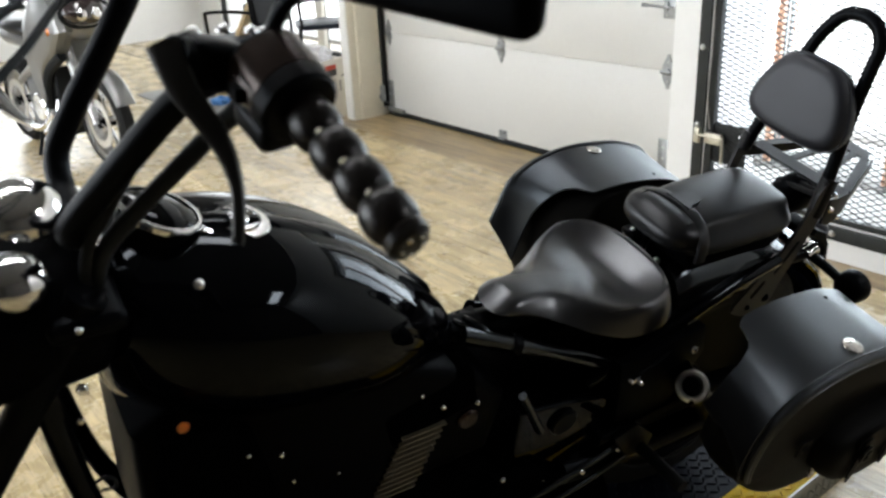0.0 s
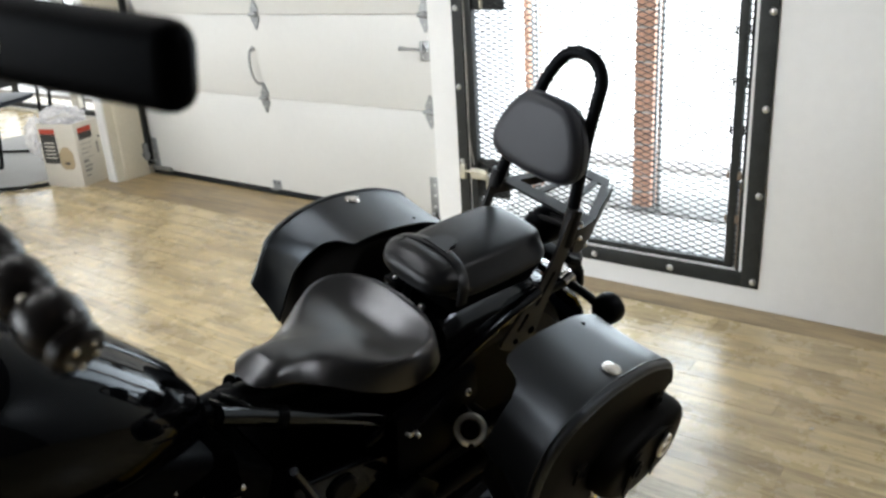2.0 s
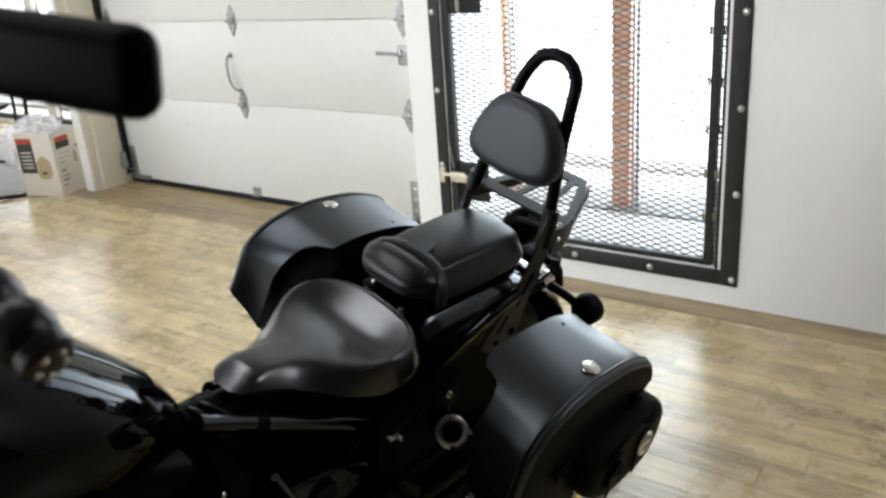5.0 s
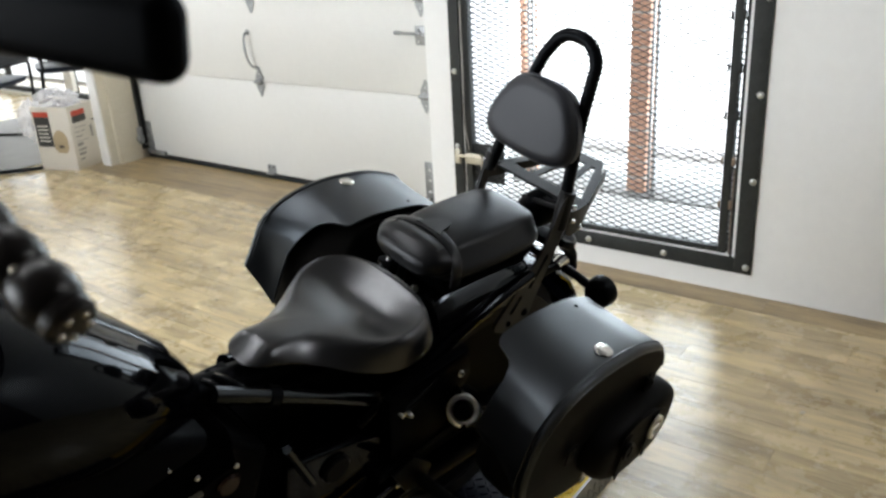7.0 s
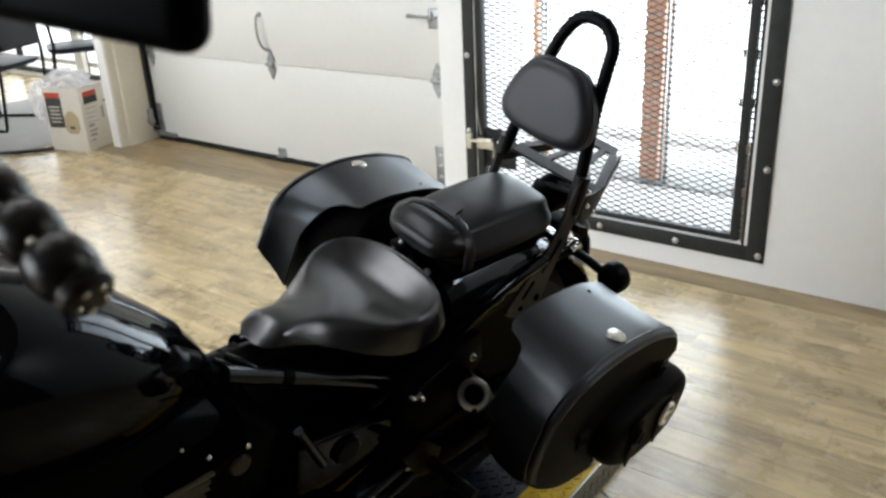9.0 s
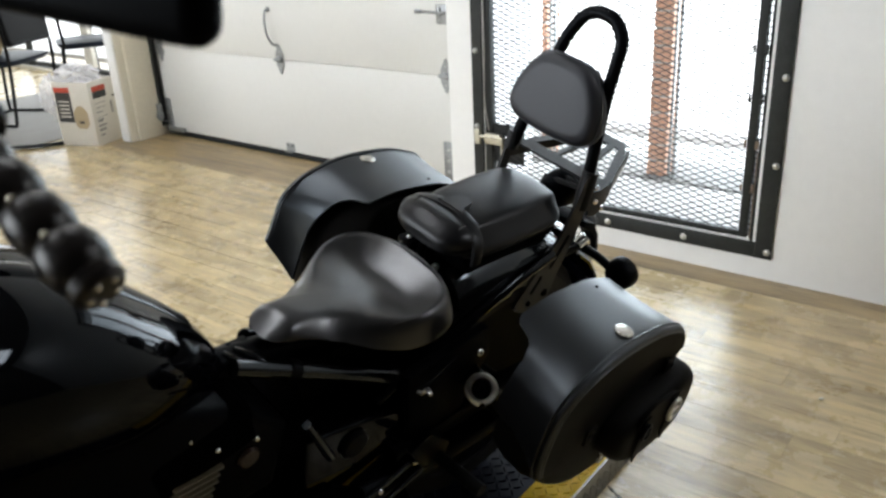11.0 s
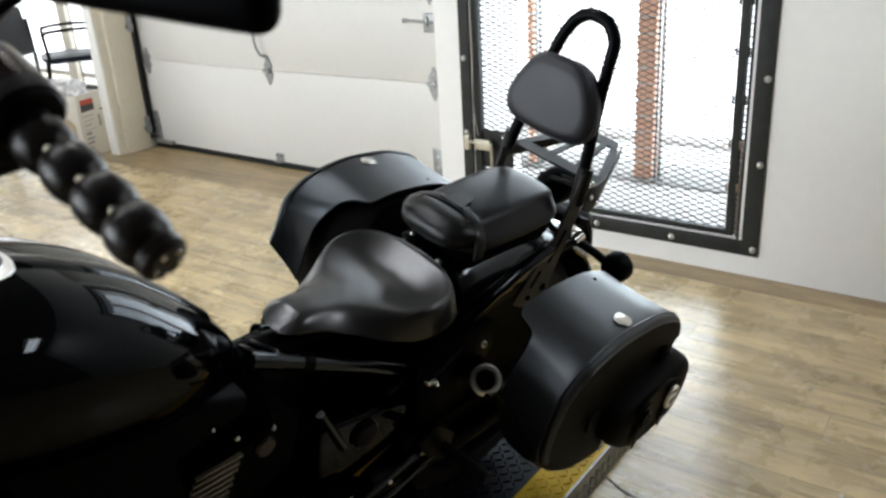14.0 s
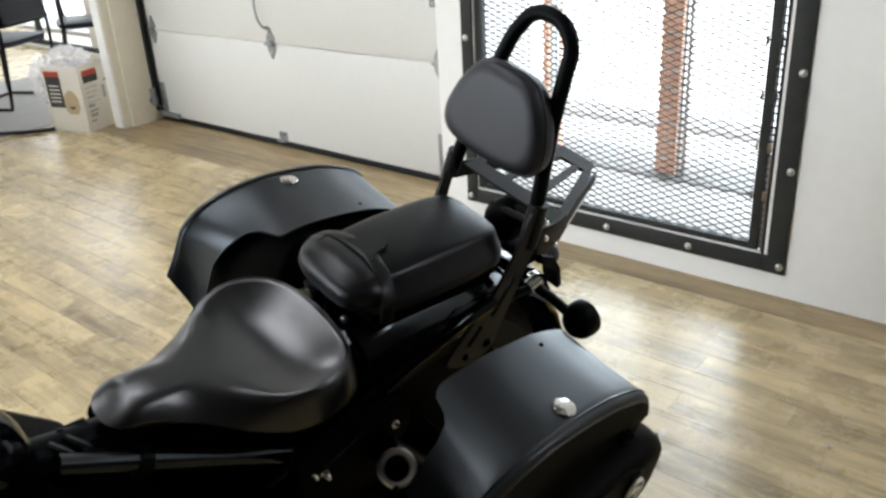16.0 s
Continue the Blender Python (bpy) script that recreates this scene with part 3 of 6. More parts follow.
lattice = part("mesh", expanded_metal(OY0 + 0.064, OY1 - 0.055, 0.155, 2.14, 0.006), MESHIRON, gate, "expanded metal diamond mesh", sharp=20)
lattice["kind"] = "stuff"
for z in (0.36, 1.15):
    plate = part("latch_plate", box(0.014, 0.018, -1.765, -1.585, z - 0.085, z + 0.085, 0.001), IRON, gate, "dark latch guard plate")
    lt = part("slide_bolt", join(box(-0.022, 0.0, -1.665, -1.585, z + 0.0, z + 0.045, 0.003), tube([(-0.018, -1.545, z + 0.03), (-0.018, -1.66, z + 0.03), (-0.022, -1.675, z + 0.02), (-0.022, -1.678, z - 0.075)], 0.007, 8)), BRASS, gate, "pale steel slide bolt with bent handle")
    part("keeper", join(box(-0.026, -0.004, -1.562, -1.535, z - 0.005, z + 0.06, 0.003), dome((-0.026, -1.549, z + 0.04), (-1, 0, 0), 0.006, 0.004, 8)), BRASS, lt)
part("cable", tube([(-0.014, -1.60, 2.0), (-0.013, -1.585, 1.4), (-0.014, -1.59, 0.8), (-0.016, -1.588, 0.55), (-0.012, -1.604, 0.42)], 0.003, 6), INKGREY, gate, "thin grey wire")

# outside the gate: low sill wall, brick piers, pavement, bright day
structure("ledge", join(box(0.036, 0.36, GY0 + 0.004, GY1 - 0.004, 0.1452, 0.150, 0.001), box(0.36, 1.2, GY0 - 1.2, GY1 + 1.2, -0.12, 0.150)), LEDGE, "weathered grey ledge behind the gate", "ledge")
structure("kerb_strip", box(0.46, 0.76, GY0 - 0.8, GY1 + 0.8, 0.151, 0.158, 0.003), CONCRETE, "weathered grey concrete strip", "kerb")


def brick_pier(y0, y1, x0, x1, z0, z1, label):
    pier = empty("brick_pier", pose(0, 0, 0), label, "brick pier")
    part("mortar_core", box(x0 + 0.008, x1 - 0.004, y0 + 0.004, y1 - 0.004, z0, z1), MORTAR, pier)
    me = finish(box(-(x1 - x0) / 2, (x1 - x0) / 2, -(y1 - y0) / 2, (y1 - y0) / 2, -0.031, 0.031, 0.003, 1))
    me.materials.append(BRICK)
    z, k = z0 + 0.032, 0
    while z < z1 - 0.03:
        b = new("brick", me)
        b.parent = pier
        b.matrix_basis = pose((x0 + x1) / 2 + 0.002 * math.sin(k * 2.3), (y0 + y1) / 2 + 0.001 * math.sin(k * 1.7), z)
        z += 0.072
        k += 1
    return pier


brick_pier(-2.194, -2.108, 0.50, 0.62, 0.159, 2.6, "orange brick pier standing on the sill outside the gate")
brick_pier(-1.586, -1.558, 0.50, 0.62, 0.159, 2.6, "narrow orange brick pier outside the gate")
for y in (-2.238, -1.635):
    st = single("steel_strip", join(box(0.495, 0.51, y, y + 0.012, 0.159, 2.6, 0.001), box(0.495, 0.51, y + 0.022, y + 0.032, 0.159, 2.6, 0.001)), GALV, "pair of thin galvanised strips beside a brick pier", "metal strip")
structure("ground", join(box(0.36, 60, -40, 1.09, -0.2, 0.0), box(1.91, 60, 1.09, 40, -0.2, 0.0)), SNOWY, "pale pavement outside in full daylight", "ground")
structure("backdrop_gate", box(1.90, 1.94, -7.0, 1.05, 0.0, 4.6), DAYGLOW, "blown-out bright daylight outdoors", "backdrop")
bd = structure("backdrop", box(2.6, 2.65, -14, 14, 0.0, 9.0), DAYGLOW, "blown-out bright daylight outdoors", "backdrop")

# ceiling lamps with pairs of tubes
# The last row is an unseen extra fixture, added to brighten the right wall.
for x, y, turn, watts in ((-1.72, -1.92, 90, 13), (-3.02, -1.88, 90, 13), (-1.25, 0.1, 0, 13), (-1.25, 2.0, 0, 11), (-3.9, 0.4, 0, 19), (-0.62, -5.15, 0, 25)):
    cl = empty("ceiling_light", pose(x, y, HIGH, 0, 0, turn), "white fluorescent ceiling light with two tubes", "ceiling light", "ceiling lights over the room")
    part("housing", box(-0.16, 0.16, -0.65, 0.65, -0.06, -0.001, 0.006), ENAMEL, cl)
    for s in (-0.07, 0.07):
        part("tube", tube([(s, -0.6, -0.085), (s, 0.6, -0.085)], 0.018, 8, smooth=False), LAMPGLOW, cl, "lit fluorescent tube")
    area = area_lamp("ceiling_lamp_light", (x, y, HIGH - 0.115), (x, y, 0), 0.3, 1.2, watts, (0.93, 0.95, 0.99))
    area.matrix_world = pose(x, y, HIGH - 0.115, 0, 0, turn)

# low ramp platform under the motorcycle
PLAT = empty("tread_plate_platform", pose(0, 0, 0), "low black tread plate platform with a yellow edge", "platform")
part("deck", box(-4.3, -0.95, -2.747, -1.95, 0.0, 0.0485, 0.001), PLATE_BLK, PLAT, "black diamond tread deck")
part("edge_strip", box(-1.735, -0.95, -2.845, -2.7475, 0.044, 0.0485, 0.001), PLATE_YEL, PLAT, "yellow tread plate strip")
part("edge_strip", box(-2.1, -1.745, -2.845, -2.7475, 0.044, 0.0485, 0.001), PLATE_YEL, PLAT, "yellow tread plate strip")
# Edge strip out of view, blackened so no yellow reflects in the tank.
part("edge_strip", box(-4.3, -2.105, -2.845, -2.7475, 0.044, 0.0485, 0.001), PLATE_BLK, PLAT, "unseen tread plate strip, blackened against reflections")
part("skirt", loft([[(xx, -2.846, 0.0), (xx, -2.846, 0.0485), (xx, -2.852, 0.0485), (xx, -2.868, 0.0)] for xx in (-4.3, -0.95)]), PLATE_STEEL, PLAT, "bare worn tread plate side")


def treads(x0, x1, a0, a1, side=False, step=0.021):
    """Raised lozenges of a tread plate, turned by turns."""
    bm = bmesh.new()
    i = 0
    x = x0 + 0.01
    while x < x1 - 0.01:
        a, j = a0 + 0.01, 0
        while a < a1 - 0.008:
            ang = radians(45 if (i + j) % 2 else -45)
            ux, ua = math.cos(ang), math.sin(ang)
            pts = []
            for u, v, h in ((-0.011, 0, 0), (0, 0.0026, 0), (0.011, 0, 0), (0, -0.0026, 0), (-0.007, 0, 0.0028), (0, 0.001, 0.0028), (0.007, 0, 0.0028), (0, -0.001, 0.0028)):
                p, q = x + u * ux - v * ua, a + u * ua + v * ux
                pts.append(bm.verts.new((p, -2.868 + 0.34 * q - h, q + 0.3 * h) if side else (p, q, 0.0485 + h)))
            bm.faces.new(pts[4:])
            for k in range(4):
                bm.faces.new((pts[k], pts[(k + 1) % 4], pts[4 + (k + 1) % 4], pts[4 + k]))
            a += step
            j += 1
        x += step
        i += 1
    return bm


part("tread_pattern", treads(-2.4, -0.96, -2.735, -2.30), PLATE_BLK, PLAT)["kind"] = "stuff"
part("tread_pattern", treads(-2.1, -0.96, -2.84, -2.75), PLATE_YEL, PLAT)["kind"] = "stuff"
part("tread_pattern", treads(-2.4, -0.96, 0.0, 0.048, True, 0.017), PLATE_STEEL, PLAT)["kind"] = "stuff"

# ---- the motorcycle, leaning on its side stand ----
LEAN_DEG, TURN_DEG = 16.0, -7.23
BIKE = empty("motorcycle", pose(-1.9367, -2.4797, 0.05) @ pose(0, 0, 0, 0, 0, TURN_DEG) @ pose(0, 0, 0, LEAN_DEG),
             "black cruiser motorcycle with leather saddlebags, leaning on a platform", "motorcycle")


def ring_yz(cx, cy, cz, ry, rz, n=24, power=2.5, squash=1.0):
    """A superellipse in the y-z plane at x = cx; squash stretches its lower half."""
    out = []
    for k in range(n):
        a = 2 * math.pi * k / n
        c, s = math.cos(a), math.sin(a)
        y = ry * math.copysign(abs(c) ** (2 / power), c)
        z = rz * math.copysign(abs(s) ** (2 / power), s)
        out.append((cx, cy + y, cz + (z if z > 0 else z * squash)))
    return out


def spline_rows(rows, res=5):
    """Rows of numbers, smoothed between."""
    arr = np.array(rows, float)
    out = []
    for i in range(len(arr) - 1):
        b, c = arr[i], arr[i + 1]
        a = arr[i - 1] if i else 2 * b - c
        d = arr[i + 2] if i + 2 < len(arr) else 2 * c - b
        for k in range(res):
            u = k / res
            out.append(0.5 * (2 * b + (c - a) * u + (2 * a - 5 * b + 4 * c - d) * u * u + (3 * b - a - 3 * c + d) * u ** 3))
    out.append(arr[-1])
    return out


# fuel tank: broad shoulders in front, falling to a narrow tail
TANK = [(-0.815, 0.045, 0.05, 0.880), (-0.80, 0.085, 0.085, 0.885), (-0.75, 0.130, 0.112, 0.885), (-0.67, 0.158, 0.125, 0.870), (-0.57, 0.162, 0.122, 0.845),
        (-0.47, 0.145, 0.110, 0.805), (-0.39, 0.112, 0.085, 0.762), (-0.33, 0.076, 0.060, 0.722), (-0.30, 0.050, 0.042, 0.700), (-0.288, 0.025, 0.020, 0.690)]
tank = part("fuel_tank", loft([ring_yz(x, 0, z, ry, rz, 36, 2.3, 1.1) for x, ry, rz, z in spline_rows(TANK, 4)]), PAINT, BIKE, "gloss black teardrop fuel tank", 60)
part("tank_spine", loft([ring_yz(x, 0, z + rz * 0.93, 0.022, 0.012, 12) for x, ry, rz, z in spline_rows(TANK[2:8], 3)]), PAINT, tank)
cap = part("fuel_cap", turned([(0, 0.040), (0.004, 0.044), (0.012, 0.044), (0.018, 0.041), (0.020, 0.034), (0.021, 0.01)], (-0.622, 0, 0.962), (0.16, 0, 1), 28), BRIGHT, BIKE, "round chrome fuel cap")
part("cap_ring", turned([(0.0195, 0.026), (0.0195, 0.031), (0.0225, 0.030), (0.0225, 0.027)], (-0.622, 0, 0.962), (0.16, 0, 1), 28, True), CHROME, cap, "raised chrome ring")
part("cap_boss", dome((-0.6187, 0, 0.982), (0.16, 0, 1), 0.016, 0.007, 16), CHROME, cap)
part("cap_hinge", join(box(-0.680, -0.662, -0.014, 0.014, 0.970, 0.992, 0.003), tube([(-0.671, -0.02, 0.985), (-0.671, 0.02, 0.985)], 0.007, 8, smooth=False)), CHROME, cap)
gauge = part("speedometer", turned([(0, 0.040), (0.02, 0.046), (0.035, 0.047), (0.038, 0.046)], (-0.725, 0.0, 0.985), (0.45, 0, 1), 28), SATIN, BIKE, "round chrome-rimmed speedometer")
GA = Vector((0.45, 0, 1)).normalized()
part("rim", turned([(0.030, 0.046), (0.032, 0.0505), (0.038, 0.051), (0.041, 0.049), (0.041, 0.046)], (-0.725, 0, 0.985), GA, 32, True), CHROME, gauge, "polished chrome rim")
part("dial", turned([(0.036, 0.047), (0.041, 0.040), (0.044, 0.02), (0.045, 0.001)], (-0.725, 0, 0.985), GA, 28), PAINT, gauge, "dark glass dial")
part("indicator_panel", join(box(-0.685, -0.655, -0.032, 0.032, 0.975, 0.992, 0.004), dome((-0.668, -0.020, 0.992), (0.3, 0, 1), 0.007, 0.006), dome((-0.668, 0.0, 0.992), (0.3, 0, 1), 0.007, 0.006), dome((-0.668, 0.020, 0.992), (0.3, 0, 1), 0.007, 0.006)), CHROME, gauge)


part("bar_cover", dome((-0.85, 0.01, 1.045), (0.2, -0.2, 1), 0.046, 0.035, 20), CHROME, BIKE, "domed chrome clamp cover")
part("bar_cover", dome((-0.875, -0.075, 1.02), (0.1, -0.5, 1), 0.034, 0.028, 18), CHROME, BIKE, "domed chrome clamp cover")


# seats: cushions over an outline, with a rolled rim and a stitched seam
def cushion(outline, centre, top, bottom, levels):
    edge = curve_points([(x, y, 0) for x, y in outline], True, 4)
    cx, cy = centre
    rings = []
    for rho in levels:
        rings.append([(cx + (p.x - cx) * rho, cy + (p.y - cy) * rho, top(cx + (p.x - cx) * rho, cy + (p.y - cy) * rho, rho)) for p in edge])
    for out, low in ((0.985, 0.3), (0.95, 0.6), (0.89, 0.85), (0.80, 1.0)):
        r = []
        for p in edge:
            t = top(p.x, p.y, 1.0)
            r.append((cx + (p.x - cx) * out, cy + (p.y - cy) * out, t + (bottom(p.x) - t) * low))
        rings.append(r)
    return loft(rings)


def mirrored(half):
    return half + [(x, -y) for x, y in reversed(half) if abs(y) > 1e-6]


def interp(x, rows):
    return float(np.interp(x, [r[0] for r in rows], [r[1] for r in rows]))


CREST = [(-0.205, 0.730), (-0.17, 0.735), (-0.13, 0.722), (-0.10, 0.713), (-0.05, 0.705), (0.0, 0.707), (0.05, 0.714), (0.10, 0.718), (0.16, 0.719)]
DISH = [(-0.205, 0.730), (-0.17, 0.737), (-0.14, 0.727), (-0.10, 0.714), (-0.05, 0.705), (0.0, 0.696), (0.04, 0.689), (0.07, 0.688), (0.10, 0.692), (0.13, 0.702), (0.16, 0.716)]


def seat_top(x, y, rho):
    crest, low = interp(x, CREST), interp(x, DISH)
    front = min(1.0, max(0.0, (0.03 - x) / 0.16))
    front = front * front * (3 - 2 * front)
    u = min(1.0, rho / (0.86 - 0.08 * front))
    z = low + (crest - low) * u ** (2.9 - 1.2 * front)
    start = 0.83 - 0.33 * front
    z -= (0.052 - 0.026 * front) * max(0.0, (rho - start) / (1.0 - start)) ** 2.2
    return z - 0.006 * rho * rho * front


outline = mirrored([(-0.207, 0.0), (-0.203, 0.024), (-0.186, 0.042), (-0.145, 0.053), (-0.10, 0.072), (-0.05, 0.107), (0.0, 0.136), (0.045, 0.148), (0.09, 0.142), (0.125, 0.117), (0.148, 0.07), (0.156, 0.0)])
LEVELS = [0.03, 0.12, 0.24, 0.36, 0.46, 0.54, 0.62, 0.69, 0.75, 0.80, 0.84, 0.87, 0.90, 0.925, 0.95, 0.97, 0.985, 1.0]
seat = part("seat", cushion(outline, (0.02, 0), seat_top, lambda x: interp(x, [(-0.21, 0.688), (-0.12, 0.676), (-0.05, 0.664), (0.1, 0.655)]), LEVELS), SEATLEATHER, BIKE, "black grained leather solo seat, scuffed", 70)
SEAM = [(0.02 + (p.x - 0.02) * 0.865, p.y * 0.865) for p in curve_points([(x, y, 0) for x, y in outline], True, 4)]
part("seat_seam", tube([(x, y, seat_top(x, y, 0.865) + 0.0002) for x, y in SEAM if x > -0.02], 0.0012, 6, False, 1), SEATLEATHER, seat, "stitched seam round the seat dish")
part("seat_bracket", join(box(-0.262, -0.215, -0.022, 0.022, 0.676, 0.683, 0.002), dome((-0.25, -0.012, 0.683), (0, 0, 1), 0.007, 0.006, 10), dome((-0.25, 0.012, 0.683), (0, 0, 1), 0.007, 0.006, 10)), SATIN, seat, "black nose bracket with chrome bolts")
for dy in (0.0, 0.020):
    part("nose_loop", tube([(-0.270 + dy, -0.006, 0.690), (-0.256 + dy, -0.030, 0.688), (-0.240 + dy, -0.048, 0.676), (-0.230 + dy, -0.055, 0.660)], 0.0055, 8), GLOSSROD, seat, "gloss black bracket loop")
part("nose_bolt", join(tube([(-0.236, -0.034, 0.684), (-0.224, -0.052, 0.673)], 0.004, 8, smooth=False), dome((-0.224, -0.053, 0.672), (0.3, -0.8, 0.2), 0.006, 0.005, 10)), DULLCHROME, seat)


PILL = [(0.168, 0.060, 0.768, 0.742), (0.176, 0.080, 0.784, 0.738), (0.20, 0.092, 0.792, 0.736), (0.26, 0.098, 0.797, 0.735), (0.34, 0.100, 0.798, 0.735),
        (0.40, 0.098, 0.797, 0.735), (0.430, 0.092, 0.794, 0.736), (0.448, 0.081, 0.789, 0.738), (0.459, 0.065, 0.781, 0.742), (0.465, 0.045, 0.772, 0.747), (0.466, 0.022, 0.764, 0.752)]
ACROSS = [(0.0, 1.0), (0.22, 0.994), (0.42, 0.972), (0.56, 0.945), (0.65, 0.915), (0.70, 0.875), (0.735, 0.81), (0.79, 0.68), (0.87, 0.51), (0.95, 0.37), (1.0, 0.22), (0.99, 0.10), (0.90, 0.0)]


def pill_ring(x, w, zt, zb, grow=0.0):
    half = [(f * w, zb + (zt - zb) * h) for f, h in ACROSS]
    pts = half + [(-y, z) for y, z in reversed(half[1:])]
    cz = (zt + zb) / 2
    return [(x, y + grow * (1 if y > 0 else -1 if y < 0 else 0) * min(1, abs(y) / 0.03), z + grow * (1 if z > cz else -0.6)) for y, z in pts]


pseat = part("passenger_seat", loft([pill_ring(*r) for r in spline_rows(PILL, 3)]), PILLION, BIKE, "black leather passenger pad with front roll", 60)
ROLL = [(0.134, 0.030, 0.770, 0.758), (0.137, 0.050, 0.779, 0.750), (0.145, 0.067, 0.788, 0.744), (0.160, 0.080, 0.796, 0.740), (0.178, 0.087, 0.799, 0.738), (0.198, 0.089, 0.797, 0.737)]
part("front_roll", loft([[(x, y, (zt + zb) / 2 + z) for _, y, z in ring_yz(0, 0, 0, w, (zt - zb) / 2, 32, 2.6)] for x, w, zt, zb in spline_rows(ROLL, 4)]), PILLION, pseat, "rounded leather front roll", 60)
for yy in (-0.056, 0.056):
    part("roll_seam", tube([(0.150, yy, 0.744), (0.1445, yy, 0.759), (0.150, yy * 1.02, 0.778), (0.166, yy * 1.04, 0.791), (0.190, yy * 1.05, 0.796)], 0.0012, 6), PILLION, pseat)


def band(wide, lift):
    """A stitched strap over the pad, bowed to the rear at its middle."""
    rows_ = []
    for k in range(41):
        a = math.pi * (k / 40)
        y = 0.0955 * math.cos(a)
        z = 0.733 + 0.0655 * math.sin(a) ** 0.45
        bow = 0.190 + 0.022 * math.sin(a) ** 2
        dy, dz = lift * math.cos(a), lift * math.sin(a)
        rows_.append([(bow - wide / 2, y - dy, z - dz), (bow - wide / 2, y + dy * 0.6, z + dz * 0.6), (bow - wide / 3, y + dy, z + dz), (bow + wide / 3, y + dy, z + dz), (bow + wide / 2, y + dy * 0.6, z + dz * 0.6), (bow + wide / 2, y - dy, z - dz)])
    return loft(rows_)


part("strap_band", band(0.024, 0.0035), PILLION, pseat, "stitched leather band")
tongue = [(0.205, -0.030), (0.222, -0.022), (0.240, -0.019), (0.252, -0.012), (0.256, 0.0), (0.252, 0.012), (0.240, 0.019), (0.222, 0.022), (0.205, 0.030)]
part("badge_patch", loft([[(x, y, 0.7960 + 0.016 * (x - 0.2)) for x, y in tongue], [(x, y, 0.8030 + 0.002 * (x - 0.2)) for x, y in tongue]]), PILLION, pseat, "plain leather tab")
part("seat_pan", slab_profile([(0.17, 0.742), (0.20, 0.748), (0.43, 0.742), (0.45, 0.715), (0.42, 0.69), (0.19, 0.70)], -0.080, 0.080, 0.006), MATTE, pseat)
part("mount_bolt", dome((0.180, -0.013, 0.682), (-0.4, -0.4, 0.7), 0.0075, 0.009, 12), BRIGHT, BIKE, "bright acorn nut")
part("mount_bolt", dome((0.174, 0.058, 0.711), (-0.4, -0.3, 0.7), 0.0045, 0.004, 12), BRIGHT, BIKE, "bright acorn nut")
part("mount_tab", box(0.162, 0.20, 0.040, 0.075, 0.700, 0.710, 0.002), SATIN, BIKE)
part("seat_strut", tube([(0.182, 0.03, 0.665), (0.184, 0.03, 0.70), (0.20, 0.03, 0.73)], 0.009, 8), SATIN, BIKE)

# backrest pad: thick, rounded, wider at the foot
def pad_ring(d, inset):
    pts = [(0.0, 0.078), (-0.045, 0.074), (-0.074, 0.052), (-0.098, 0.005), (-0.104, -0.040), (-0.078, -0.068), (0.0, -0.076), (0.078, -0.068), (0.104, -0.040), (0.098, 0.005), (0.074, 0.052), (0.045, 0.074)]
    return [Vector((d, p.x * (1 - inset), p.y * (1 - inset * 1.2))) for p in curve_points([(a, b, 0) for a, b in pts], True, 4)]


padm = pose(0.472, 0.0, 0.962, 0, 9)
prings = [(-0.022, 0.55), (-0.0225, 0.25), (-0.021, 0.10), (-0.015, 0.03), (-0.006, 0.0), (0.012, 0.0), (0.022, 0.02), (0.026, 0.07)]
bpad = part("backrest_pad", moved(loft([pad_ring(d, i) for d, i in prings]), padm), PADVINYL, BIKE, "dark grey padded backrest", 60)
part("back_plate", moved(loft([pad_ring(d, i) for d, i in [(0.026, 0.10), (0.030, 0.10), (0.031, 0.13)]]), padm), MATTE, bpad)
part("piping", moved(tube([p for p in pad_ring(-0.002, -0.004)], 0.003, 6, True, 1), padm), PADVINYL, bpad)
bar = part("backrest_bar", tube([(0.490, -0.100, 0.79), (0.498, -0.090, 0.88), (0.506, -0.080, 0.97), (0.512, -0.077, 1.05), (0.516, -0.074, 1.092), (0.518, -0.052, 1.120), (0.518, -0.020, 1.127), (0.518, 0.012, 1.116), (0.516, 0.036, 1.082), (0.512, 0.050, 1.04), (0.508, 0.066, 0.97), (0.499, 0.086, 0.88), (0.492, 0.098, 0.81)], 0.0125, 14, res=8), SATIN, BIKE, "black looped backrest bar")


def cut_plate(outer, holes, y0, y1):
    """A flat plate in the x-z plane with slots cut through it."""
    bm = bmesh.new()
    for loop in [outer] + holes:
        vs = [bm.verts.new((x, y0, z)) for x, z in loop]
        for i in range(len(vs)):
            bm.edges.new((vs[i], vs[(i + 1) % len(vs)]))
    bmesh.ops.triangle_fill(bm, use_beauty=True, use_dissolve=False, edges=bm.edges[:])
    got = bmesh.ops.extrude_face_region(bm, geom=bm.faces[:])
    bmesh.ops.translate(bm, vec=(0, y1 - y0, 0), verts=[g for g in got["geom"] if isinstance(g, bmesh.types.BMVert)])
    return bm


def slot(xa, za, xb, zb, w):
    d = Vector((xb - xa, zb - za)).normalized()
    n = Vector((-d.y, d.x)) * w / 2
    out = []
    for k in range(7):
        a = math.pi * k / 6
        out.append((xb + n.x * math.cos(a) + d.x * w / 2 * math.sin(a), zb + n.y * math.cos(a) + d.y * w / 2 * math.sin(a)))
    for k in range(7):
        a = math.pi * k / 6
        out.append((xa - n.x * math.cos(a) - d.x * w / 2 * math.sin(a), za - n.y * math.cos(a) - d.y * w / 2 * math.sin(a)))
    return out


